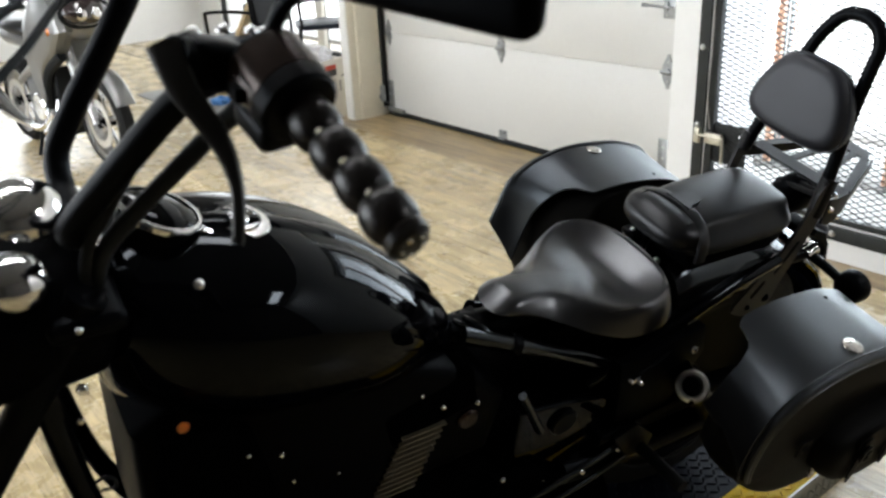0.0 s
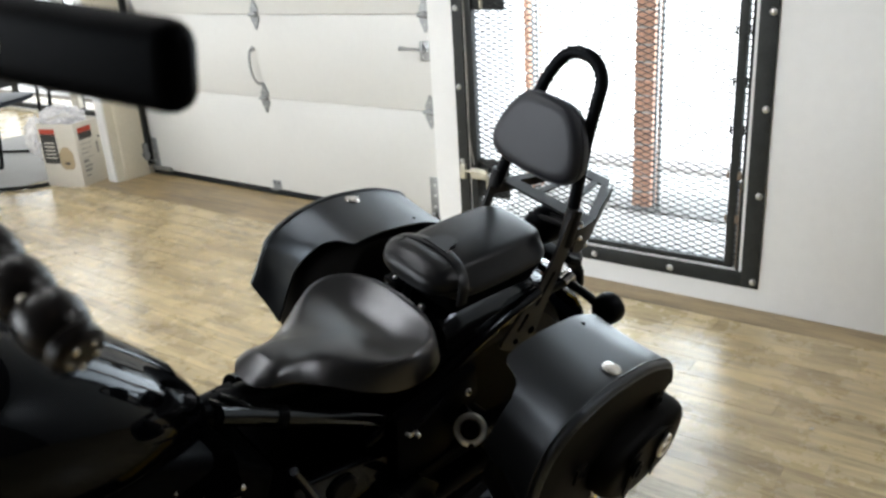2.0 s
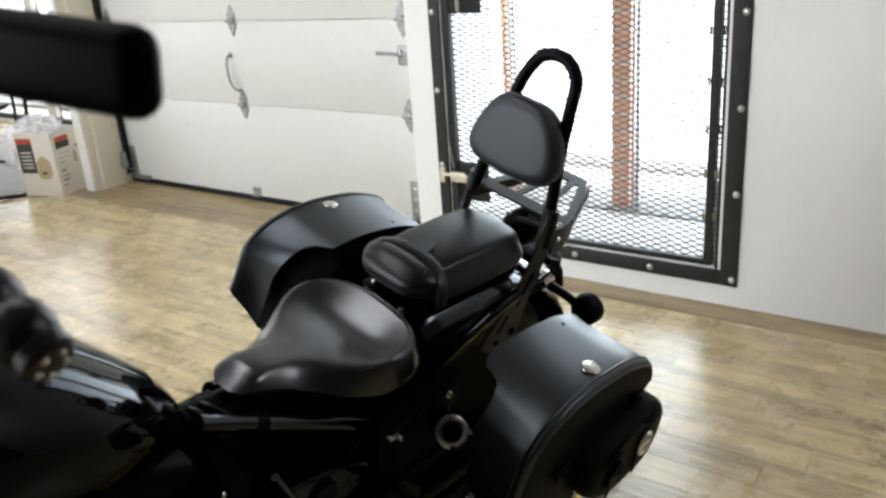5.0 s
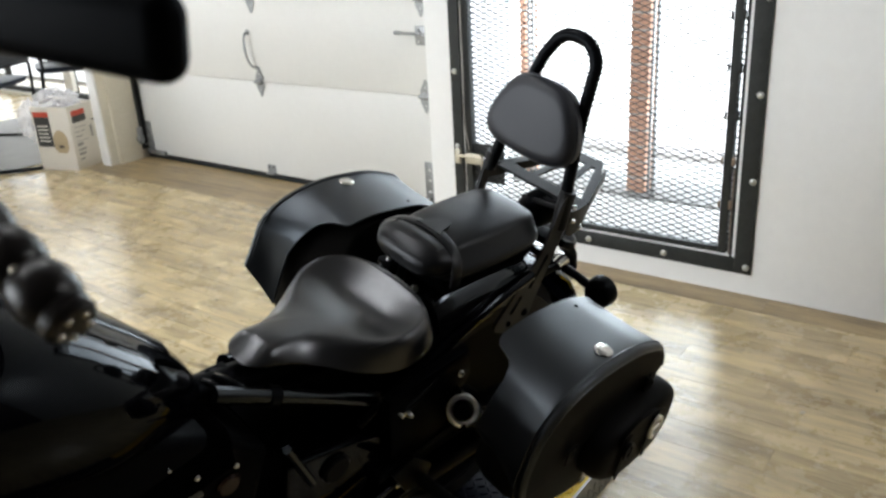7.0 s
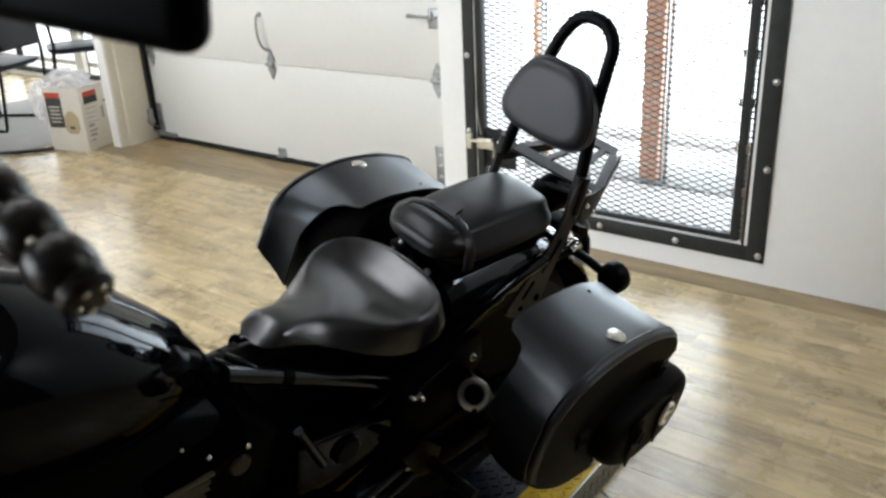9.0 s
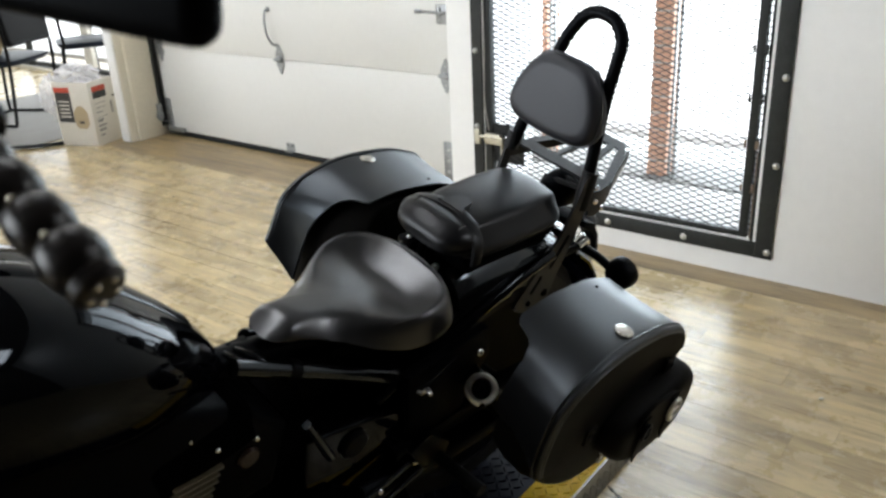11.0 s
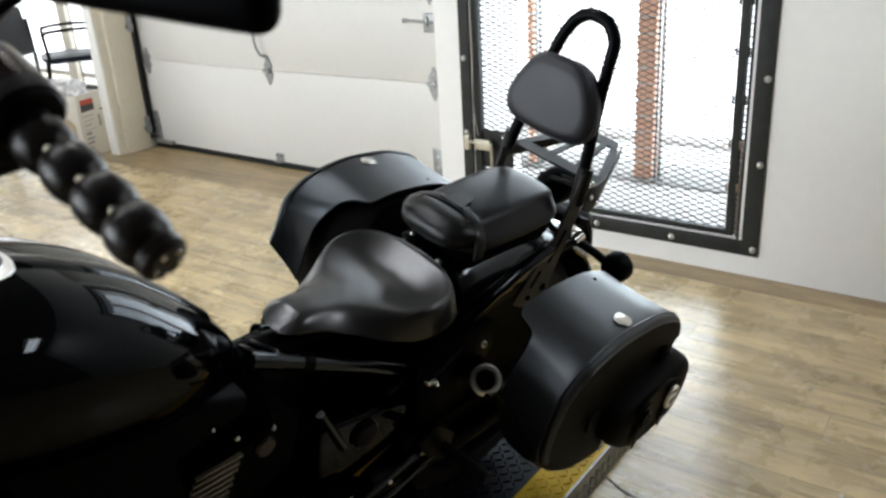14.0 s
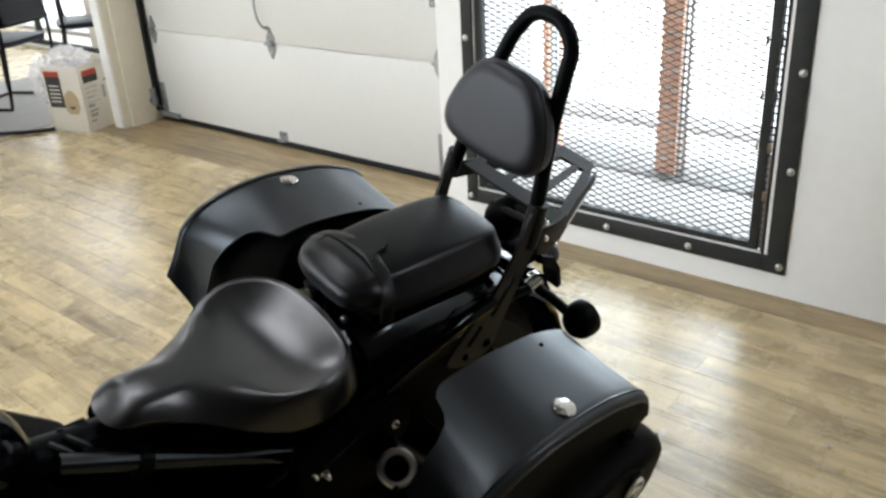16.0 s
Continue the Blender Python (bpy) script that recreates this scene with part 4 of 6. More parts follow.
PLATE = [(p.x, p.z) for p in curve_points([(x, 0, z) for x, z in [(0.470, 0.835), (0.504, 0.835), (0.501, 0.785), (0.490, 0.725), (0.472, 0.668), (0.454, 0.615), (0.438, 0.56), (0.38, 0.548), (0.33, 0.575), (0.352, 0.612), (0.405, 0.672), (0.440, 0.735), (0.456, 0.785)]], True, 3)]
SLIM = [(x + 0.45 * max(0.0, interp(z, [(0.55, 0.42), (0.62, 0.456), (0.67, 0.472), (0.73, 0.490), (0.785, 0.500), (0.84, 0.502)]) - x), z) for x, z in PLATE]
for s in (-1, 1):
    up = part("side_plate", cut_plate(SLIM if s > 0 else PLATE, [] if s > 0 else [slot(0.424, 0.645, 0.458, 0.706, 0.012), slot(0.378, 0.598, 0.398, 0.626, 0.012)], s * 0.103, s * 0.109), POWDER, BIKE, "black slotted backrest side plate", 30)
    part("collar", tube([(0.487 if s < 0 else 0.4905, s * 0.1005, 0.762 if s < 0 else 0.803), (0.494, s * 0.0985, 0.842)], 0.0165 if s < 0 else 0.0145, 14, smooth=False), POWDER, up)
    for bx, bz, br in ((0.498, 0.813, 0.006), (0.425, 0.580, 0.010), (0.375, 0.572, 0.007)):
        part("plate_bolt", dome((bx, s * (0.117 if bz > 0.8 else 0.109), bz), (-0.2, s, 0.1), br, 0.007, 10), CHROME if bz > 0.8 else SATIN, up)

# luggage rack: a tapered flat plate with long slots and turned-down sides
rack = part("luggage_rack", loft([[(0.535, y, 0.790), (0.570, y, 0.792), (0.570, y, 0.797), (0.535, y, 0.795)] for y in (-0.105, 0.112)]), POWDER, BIKE, "black slotted luggage rack")
part("rear_bar", loft([[(0.715, a, 0.795), (0.752 - c, a, 0.796), (0.752 - c, a, 0.801), (0.715, a, 0.800)] for a, c in ((-0.036, 0.028), (-0.022, 0.0), (0.056, 0.0), (0.070, 0.028))]), POWDER, rack)
for ya, yb, wd in ((-0.098, -0.034, 0.010), (-0.034, -0.006, 0.0075), (0.036, 0.038, 0.0075), (0.104, 0.066, 0.010)):
    part("slat", loft([[(0.5705, ya - wd, 0.792), (0.5705, ya + wd, 0.792), (0.5705, ya + wd, 0.797), (0.5705, ya - wd, 0.797)], [(0.7145, yb - wd, 0.795), (0.7145, yb + wd, 0.795), (0.7145, yb + wd, 0.800), (0.7145, yb - wd, 0.800)]]), POWDER, rack)
for ya, yb, s in ((-0.109, -0.040, -1), (0.115, 0.074, 1)):
    low = [(0.500, 0.745 if s < 0 else 0.772), (0.525, 0.735 if s < 0 else 0.766), (0.560, 0.738 if s < 0 else 0.764), (0.640, 0.757 if s < 0 else 0.768), (0.715, 0.770), (0.735, 0.776)]
    high = [(0.500, 0.800), (0.525, 0.798), (0.560, 0.797), (0.640, 0.798), (0.715, 0.800), (0.735, 0.799)]
    rows_ = []
    for (x, zl), (_, zh) in zip(low, high):
        y = ya + (yb - ya) * max(0.0, (x - 0.545) / 0.185)
        rows_.append([(x, y, zl), (x, y, zh), (x, y + s * 0.005, zh), (x, y + s * 0.005, zl)])
    rim = part("rack_rim", loft(rows_), POWDER, rack, "turned-down rack side")
    part("rim_groove", tube([(0.600, ya + (yb - ya) * 0.30 + s * 0.005, 0.757), (0.700, ya + (yb - ya) * 0.84 + s * 0.005, 0.775)], 0.0022, 6, smooth=False), BOLT, rim, "bright slot edge")
    part("rack_bolt", dome((0.512, ya + s * 0.005, 0.775), (-0.3, s, 0.2), 0.007, 0.006, 10), CHROME, rack)
    part("rack_bolt", dome((0.545, ya + s * 0.005, 0.750 if s < 0 else 0.782), (-0.3, s, 0.2), 0.006, 0.005, 10), CHROME, rack)
for k in range(3):
    part("stay_rod", tube([(0.515 + 0.022 * k, -0.075, 0.784 - 0.004 * k), (0.520 + 0.022 * k, -0.02, 0.772), (0.523 + 0.022 * k, 0.02, 0.764)], 0.0065, 8), POWDER, rack)

# rear fender, lamp, plate holder, indicators
fender = []
for k in range(15):
    a = radians(150 - 160 * k / 14)
    r = 0.352
    cx, cz = 0.36 + r * math.cos(a), 0.325 + r * math.sin(a)
    nx, nz = math.cos(a), math.sin(a)
    row = []
    for j in range(13):
        b = math.pi * j / 12
        row.append((cx + nx * 0.016 * math.sin(b), 0.1 * math.cos(b), cz + nz * 0.016 * math.sin(b)))
    for j in range(12, -1, -1):
        b = math.pi * j / 12
        row.append((cx + nx * (0.016 * math.sin(b) - 0.005), 0.096 * math.cos(b), cz + nz * (0.016 * math.sin(b) - 0.005)))
    fender.append(row)
fend = part("rear_fender", loft(fender), PAINT, BIKE, "gloss black rear fender", 60)
lamp = part("tail_lamp", turned([(0, 0.012), (0.006, 0.028), (0.016, 0.037), (0.05, 0.041), (0.062, 0.040)], (0.505, -0.006, 0.738), (1, 0, 0.05), 28), SATIN, BIKE, "round black tail lamp")
part("lens", dome((0.567, -0.006, 0.741), (1, 0, 0.05), 0.038, 0.010, 20), REDLENS, lamp)
part("plate_bracket", join(slab_profile([(0.600, 0.668), (0.640, 0.650), (0.672, 0.610), (0.692, 0.560), (0.680, 0.556), (0.660, 0.600), (0.632, 0.632), (0.595, 0.652)], -0.062, -0.022, 0.003), box(0.57, 0.615, -0.05, 0.05, 0.648, 0.668, 0.004)), MATTE, BIKE, "black plate bracket")
part("plate_lamp", dome((0.655, -0.030, 0.632), (0.4, -0.35, 0.85), 0.027, 0.026, 18), PADVINYL, BIKE, "dark grey plate lamp hood")
part("fender_tip", loft([[(x, y, z) for y, z in ((-0.075, zt - 0.03), (-0.05, zt - 0.006), (0.0, zt), (0.05, zt - 0.006), (0.075, zt - 0.03), (0.0, zt - 0.012))] for x, zt in ((0.55, 0.652), (0.60, 0.632), (0.64, 0.603), (0.665, 0.57))]), PAINT, fend, "gloss black fender tip", 50)
for s in (-1, 1):
    ind = part("rear_indicator", turned([(0, 0.014), (0.004, 0.026), (0.014, 0.033), (0.034, 0.035), (0.040, 0.034)], (0.556, s * 0.186, 0.612), (1, 0, 0.05), 24), SATIN, BIKE, "round black rear indicator")
    part("lens", dome((0.596, s * 0.186, 0.614), (1, 0, 0.05), 0.032, 0.008, 20), SMOKE, ind)
    part("stalk", tube([(0.545, s * 0.09, 0.645), (0.56, s * 0.13, 0.633), (0.572, s * 0.165, 0.618)], 0.010, 10), SATIN, ind)
    part("stalk_end", join(dome((0.545, s * 0.088, 0.660), (0, -s, 0.6), 0.014, 0.012, 12), tube([(0.52, s * 0.10, 0.655), (0.545, s * 0.10, 0.665)], 0.013, 10, smooth=False)), CHROME, ind)
    part("tail_strut", slab_profile([(0.10, 0.625), (0.20, 0.650), (0.40, 0.672), (0.56, 0.662), (0.57, 0.645), (0.40, 0.648), (0.20, 0.622), (0.10, 0.600)], s * 0.098, s * 0.106, 0.003), MATTE, BIKE, "black fender strut")


# saddlebags
BODY = [(0.106, 0.48), (0.116, 0.57), (0.146, 0.638), (0.20, 0.672), (0.30, 0.680), (0.40, 0.668), (0.488, 0.645), (0.528, 0.58), (0.532, 0.49), (0.51, 0.43), (0.41, 0.392), (0.26, 0.366), (0.165, 0.372), (0.120, 0.415)]
LID = [(0.118, 0.492), (0.110, 0.525), (0.110, 0.560), (0.117, 0.600), (0.132, 0.638), (0.162, 0.670), (0.21, 0.690), (0.27, 0.697), (0.33, 0.694), (0.40, 0.684), (0.45, 0.668), (0.494, 0.648), (0.520, 0.622), (0.534, 0.588)]


def saddlebag(s):
    near = s < 0
    body = curve_points([(x, 0, z) for x, z in (BODY[:10] if near else BODY)] + ([(x, 0, z) for x, z in ((0.41, 0.350), (0.275, 0.357), (0.186, 0.394), (0.130, 0.450))] if near else []), True, 3)
    rows_ = []
    for y, sc, fr in ((0.256 if near else 0.215, 0.95, 0.88 if near else 0.55), (0.262 if near else 0.222, 0.98, 0.93 if near else 0.57), (0.30, 1.0, 0.98 if near else 0.75), (0.345, 1.0, 1.0 if near else 0.84), (0.362, 0.98, 0.99 if near else 0.85), (0.374, 0.93, 0.98 if near else 0.86), (0.379, 0.85, 0.97 if near else 0.88)):
        rows_.append([(0.32 + (p.x - 0.32) * sc * (fr if p.x < 0.32 else 1.0), s * y, 0.53 + (p.z - 0.53) * sc) for p in body])
    bag = part("saddlebag", loft(rows_), SHADELEATHER, BIKE, "black leather saddlebag with piped lid", 50)
    line = curve_points([(x, 0, z) for x, z in (LID if near else [(0.098, 0.545), (0.110, 0.575), (0.120, 0.605)] + LID[4:])], False, 8)
    if near:
        inner = [(0.0, 0.240), (0.10, 0.248), (0.24, 0.259), (0.34, 0.264), (0.385, 0.258), (0.405, 0.246), (0.425, 0.214), (0.45, 0.207), (1.0, 0.205)]
    else:
        inner = [(0.0, 0.325), (0.10, 0.316), (0.26, 0.290), (0.35, 0.270), (0.39, 0.250), (0.42, 0.214), (1.0, 0.205)]
    n = len(line)
    grid_o, grid_i = [], []
    for i, p in enumerate(line):
        u = i / (n - 1)
        t = (line[min(i + 1, n - 1)] - line[max(i - 1, 0)]).normalized()
        nrm = Vector((-t.z, 0, t.x))
        ya, yb = interp(u, inner), 0.386
        ro, ri = [], []
        rad = 0.010
        for k in range(15):
            v = k / 9 if k < 9 else 1.0
            y = ya + (yb - rad - ya) * v
            drop = 0.003 * math.sin(v * math.pi)
            if k > 8:
                ang = (k - 8) / 6 * math.pi / 2
                y = yb - rad + rad * math.sin(ang)
                drop = rad * (1 - math.cos(ang))
            q = p - nrm * drop
            out_ = (y - ya) / (yb - ya)
            q.x += (0.030 if near else 0.038) * (0.45 - out_) * min(1.0, max(0.0, (0.21 - p.x) / 0.08))
            if not near:
                q.z += 0.008 * out_ - 0.080 * (1 - out_) * max(0.0, (0.60 - p.z) / 0.055)
            else:
                q.z += 0.045 * (1 - out_) * max(0.0, (0.56 - p.z) / 0.07) - 0.004 * out_
            ro.append((q.x, s * y, q.z))
            q2 = q - nrm * 0.0045
            ri.append((q2.x, s * (y - (0.004 if k > 8 else 0)), q2.z))
        grid_o.append(ro)
        grid_i.append(ri)
    lid = part("lid", loft([a + b[::-1] for a, b in zip(grid_o, grid_i)]), BAGLEATHER, bag, "curved leather lid", 50)
    def along(off, y):
        out = []
        for i, p in enumerate(line):
            t = (line[min(i + 1, n - 1)] - line[max(i - 1, 0)]).normalized()
            q = p - Vector((-t.z, 0, t.x)) * off
            q.x -= (0.0165 if near else 0.0209) * min(1.0, max(0.0, (0.21 - p.x) / 0.08))
            q.z += -0.004 if near else 0.008
            out.append((q.x, s * y, q.z))
        return out
    part("stitch_ridge", tube(along(0.0002, 0.371), 0.0022, 6, False, 1), BAGLEATHER, lid)
    part("stitch_ridge", tube(along(0.0105, 0.3858), 0.0022, 6, False, 1), BAGLEATHER, lid)
    skirt = []
    for a, b in zip(along(0.013, 0.386), along(0.060, 0.391)):
        a, b = Vector(a), Vector(b)
        d = Vector((0, -s * 0.004, 0))
        skirt.append([a, b, b + d, a + d])
    part("lid_skirt", loft(skirt), SHADELEATHER, lid)
    con = part("concho", turned([(0, 0.0165), (0.0015, 0.018), (0.0035, 0.0165), (0.005, 0.010), (0.0055, 0.001)], (0.318, s * 0.348, 0.692 if near else 0.698), (0.06, s * 0.05, 1), 24), DULLCHROME, lid, "round chrome concho")
    part("lid_rivet", dome((0.40, s * 0.232, 0.683), (0.2, 0, 1), 0.004, 0.003, 8), SATIN, lid)
    # front pocket with straps and buckles on the outer face
    pk = curve_points([(x, 0, z) for x, z in [(0.292, 0.495), (0.300, 0.435), (0.345, 0.394), (0.40, 0.376), (0.47, 0.378), (0.53, 0.388), (0.566, 0.425), (0.573, 0.488), (0.556, 0.528), (0.505, 0.547), (0.42, 0.537), (0.335, 0.522)]], True, 3)
    rows_ = []
    for y, sc in ((0.372, 1.0), (0.392, 1.0), (0.406, 0.98), (0.416, 0.94), (0.423, 0.87), (0.428, 0.76), (0.4295, 0.5)):
        rows_.append([(0.43 + (p.x - 0.43) * sc, s * y, 0.475 + (p.z - 0.475) * sc) for p in pk])
    pocket = part("pocket", loft(rows_), SHADELEATHER, bag, "small rounded leather pocket", 80)
    flap = curve_points([(x, 0, z) for x, z in [(0.345, 0.528), (0.338, 0.505), (0.36, 0.486), (0.42, 0.474), (0.48, 0.474), (0.505, 0.486), (0.50, 0.512), (0.45, 0.535), (0.39, 0.540)]], True, 3)
    part("pocket_flap", loft([[(p.x, s * y, p.z) for p in flap] for y in (0.424, 0.4305, 0.432)]), SHADELEATHER, pocket, "pocket flap", 30)
    for x, z, shine, br in ((0.357, 0.492, SATIN, 0.013), (0.454, 0.496, BRIGHT, 0.018)):
        st = part("strap", slab_profile([(x - 0.012, z + 0.032), (x + 0.012, z + 0.032), (x + 0.013, z - 0.055), (x, z - 0.085), (x - 0.013, z - 0.055)], s * 0.4325, s * 0.4360, 0.001), SHADELEATHER, bag, "pointed leather strap")
        part("buckle", tube([(x + br * math.cos(k * math.pi / 6), s * 0.440, z + br * 1.4 * math.sin(k * math.pi / 6)) for k in range(12)], 0.0042, 6, True, 2), shine, st, "oval metal buckle")
        part("buckle_pin", tube([(x - br, s * 0.441, z), (x + br, s * 0.441, z)], 0.0025, 6, smooth=False), shine, st)
    for x, z in ((0.235, 0.520), (0.478, 0.563)):
        st = part("strap_loop", box(x - 0.016, x + 0.016, s * 0.386, s * 0.392, z - 0.018, z + 0.018, 0.002), SHADELEATHER, bag)
        part("eyelet", tube([(x + 0.008 * math.cos(k * math.pi / 4), s * 0.393, z + 0.008 * math.sin(k * math.pi / 4)) for k in range(8)], 0.002, 6, True, 1), SATIN, st)
    part("bottom_tag", slab_profile([(0.300, 0.405), (0.318, 0.405), (0.318, 0.452), (0.310, 0.466), (0.302, 0.452)], s * 0.390, s * 0.395, 0.0005), DULLCHROME, bag, "bright metal tag")


saddlebag(1)
saddlebag(-1)

# frame, side covers, swingarm
part("frame_tube", tube([(-0.275, -0.042, 0.690), (-0.19, -0.057, 0.653), (-0.06, -0.080, 0.593), (0.058, -0.100, 0.534)], 0.0155, 14), GLOSSROD, BIKE, "gloss black seat tube")
part("frame_tube", tube([(-0.19, 0.057, 0.640), (-0.06, 0.080, 0.580), (0.058, 0.100, 0.530)], 0.0155, 12), PAINT, BIKE)
part("tube_band", tube([(-0.186, -0.0578, 0.6515), (-0.170, -0.0605, 0.644)], 0.0185, 14, smooth=False), SATIN, BIKE)
part("backbone", tube([(-0.84, 0, 0.86), (-0.55, 0, 0.76), (-0.28, 0, 0.665), (0.05, 0, 0.63)], 0.03, 12), SATIN, BIKE)
part("side_cover", slab_profile([(-0.20, 0.56), (-0.05, 0.53), (0.06, 0.49), (0.05, 0.42), (-0.03, 0.35), (-0.14, 0.36), (-0.20, 0.45)], -0.135, -0.115, 0.008, 3), PAINT, BIKE, "gloss black side cover")
part("side_cover", slab_profile([(-0.20, 0.56), (-0.05, 0.53), (0.06, 0.49), (0.05, 0.42), (-0.03, 0.35), (-0.14, 0.36), (-0.20, 0.45)], 0.115, 0.135, 0.008, 3), PAINT, BIKE)
part("cover_lock", disc((-0.10, -0.135, 0.50), (0, -1, 0), 0.028, 0.012, 0.004), SATIN, BIKE, "round black cover knob")
part("cover_brace", tube([(-0.20, -0.13, 0.60), (-0.15, -0.14, 0.50)], 0.008, 8, smooth=False), GLOSSROD, BIKE)
part("under_seat_box", box(-0.16, 0.14, -0.055, 0.095, 0.50, 0.640, 0.012), MATTE, BIKE)
part("rear_subframe", join(tube([(-0.02, -0.10, 0.52), (0.12, -0.115, 0.60), (0.30, -0.11, 0.655), (0.42, -0.105, 0.675)], 0.013, 10), tube([(-0.02, 0.10, 0.52), (0.12, 0.115, 0.60), (0.30, 0.11, 0.655), (0.42, 0.105, 0.675)], 0.013, 10)), PAINT, BIKE)
part("fender_rail", tube([(0.165, -0.115, 0.624), (0.225, -0.116, 0.632), (0.292, -0.115, 0.639)], 0.0055, 10), GLOSSROD, BIKE, "gloss black fender rail")
part("fender_rail", tube([(0.100, -0.115, 0.575), (0.145, -0.116, 0.588), (0.190, -0.115, 0.601)], 0.005, 10), GLOSSROD, BIKE, "gloss black fender rail")
for s in (-1, 1):
    rows_ = []
    for x, up in ((0.162, -0.004), (0.18, 0.003), (0.22, 0.006), (0.30, 0.008), (0.38, 0.002), (0.43, -0.010)):
        rows_.append([(x, s * y, z + up) for y, z in ((0.050, 0.702), (0.068, 0.699), (0.084, 0.688), (0.097, 0.670), (0.105, 0.648), (0.106, 0.622), (0.098, 0.618), (0.095, 0.645), (0.084, 0.668), (0.050, 0.680))])
    part("fender_cover", loft(rows_), GLOSSROD, BIKE, "gloss black fender side cover", 40)
part("brace_rod", tube([(0.048, -0.150, 0.558), (0.085, -0.150, 0.572), (0.122, -0.148, 0.590)], 0.005, 8), GLOSSROD, BIKE)
nut = part("frame_nut", join(turned([(0, 0.008), (0.006, 0.008), (0.008, 0.006), (0.014, 0.0055), (0.018, 0.003)], (0.048, -0.148, 0.55), (0, -1, 0), 12), turned([(0, 0.005), (0.008, 0.004), (0.011, 0.002)], (0.030, -0.150, 0.556), (0, -1, 0), 10)), CHROME, BIKE, "chrome acorn nut")
part("cover_bolt", dome((0.172, -0.160, 0.582), (-0.2, -1, 0.2), 0.008, 0.007, 10), CHROME, BIKE)
part("bracket_plate", slab_profile([(0.0, 0.60), (0.20, 0.62), (0.22, 0.55), (0.17, 0.44), (0.10, 0.40), (0.03, 0.44)], -0.150, -0.128, 0.004), MATTE, BIKE, "black frame bracket")
RN = Vector((-0.40, -0.50, 0.77)).normalized()
RU = (Vector((0, 0, 1)) - RN * RN.z).normalized()
RC = Vector((0.157, -0.193, 0.522))
ring = part("chrome_ring", turned([(0, 0.018), (-0.004, 0.026), (0.0, 0.0315), (0.006, 0.031), (0.009, 0.027), (0.007, 0.021)], RC, RN, 28, True), BRIGHT, BIKE, "chrome ring round a black hub")
part("hub", turned([(-0.05, 0.016), (0.0, 0.018), (0.006, 0.014), (0.009, 0.006)], RC, RN, 20), SATIN, ring)
part("ring_clip", dome(RC - RU * 0.030 + RN * 0.006, RN, 0.006, 0.005, 8), BRONZE, ring)
part("shock", tube([(0.16, -0.155, 0.53), (0.30, -0.165, 0.36)], 0.024, 12, smooth=False), SATIN, BIKE)
part("swingarm", join(tube([(-0.06, -0.13, 0.33), (0.12, -0.145, 0.33), (0.38, -0.145, 0.325)], 0.026, 10), tube([(-0.06, 0.13, 0.33), (0.12, 0.145, 0.33), (0.38, 0.145, 0.325)], 0.026, 10)), SATIN, BIKE)
part("belt_guard", slab_profile([(0.0, 0.42), (0.20, 0.44), (0.40, 0.41), (0.41, 0.39), (0.20, 0.415), (0.0, 0.395)], -0.155, -0.115, 0.004), MATTE, BIKE)
peg = part("passenger_peg", tube([(0.10, -0.16, 0.36), (0.10, -0.22, 0.365), (0.10, -0.285, 0.37)], 0.013, 12), RUBBER, BIKE, "black rubber passenger footpeg")
part("peg_bracket", slab_profile([(0.02, 0.42), (0.07, 0.44), (0.13, 0.38), (0.12, 0.34), (0.07, 0.34)], -0.17, -0.155, 0.003), SATIN, peg)


def wheel(name, x, r, wide, tone):
    hub = part(name, turned([(-wide, r * 0.74), (-wide, r * 0.88), (-wide * 0.7, r * 0.965), (0, r), (wide * 0.7, r * 0.965), (wide, r * 0.88), (wide, r * 0.74)], (x, 0, r), (0, 1, 0), 48, True), TYRE, BIKE, "black road tyre", 30)
    part("rim", turned([(-wide * 0.9, r * 0.69), (-wide * 0.9, r * 0.755), (wide * 0.9, r * 0.755), (wide * 0.9, r * 0.69)], (x, 0, r), (0, 1, 0), 48, True), tone, hub, "black alloy rim")
    for k in range(5):
        a = 2 * math.pi * k / 5
        d = Vector((math.cos(a), 0, math.sin(a)))
        part("spoke", tube([Vector((x, 0, r)) + d * 0.04, Vector((x, 0, r)) + d * r * 0.71], 0.018, 8, smooth=False), tone, hub)
    part("pulley", disc((x, -wide * 0.5, r), (0, 1, 0), r * 0.70, wide, 0.004, 32), MATTE, hub, "black drive pulley")
    part("axle", tube([(x, -wide * 1.2, r), (x, wide * 1.2, r)], 0.035, 14, smooth=False), SATIN, hub)


wheel("rear_wheel", 0.36, 0.325, 0.078, SATIN)
wheel("front_wheel", -1.30, 0.320, 0.060, SATIN)

# engine
part("crankcase", slab_profile([(-0.66, 0.22), (-0.62, 0.34), (-0.50, 0.42), (-0.20, 0.43), (-0.06, 0.40), (-0.02, 0.30), (-0.08, 0.18), (-0.25, 0.14), (-0.55, 0.14)], -0.125, 0.125, 0.02, 3), ENGINE, BIKE, "black engine crankcase")
part("gearbox", slab_profile([(-0.22, 0.12), (-0.22, 0.47), (-0.10, 0.50), (0.06, 0.47), (0.10, 0.36), (0.08, 0.16), (-0.05, 0.11)], -0.128, 0.128, 0.02, 3), ENGINE, BIKE, "black gearbox casting")
part("muffler", tube([(-0.30, -0.05, 0.14), (0.0, -0.07, 0.13), (0.12, -0.08, 0.14)], 0.05, 14), ENGINE, BIKE, "black under-slung muffler")
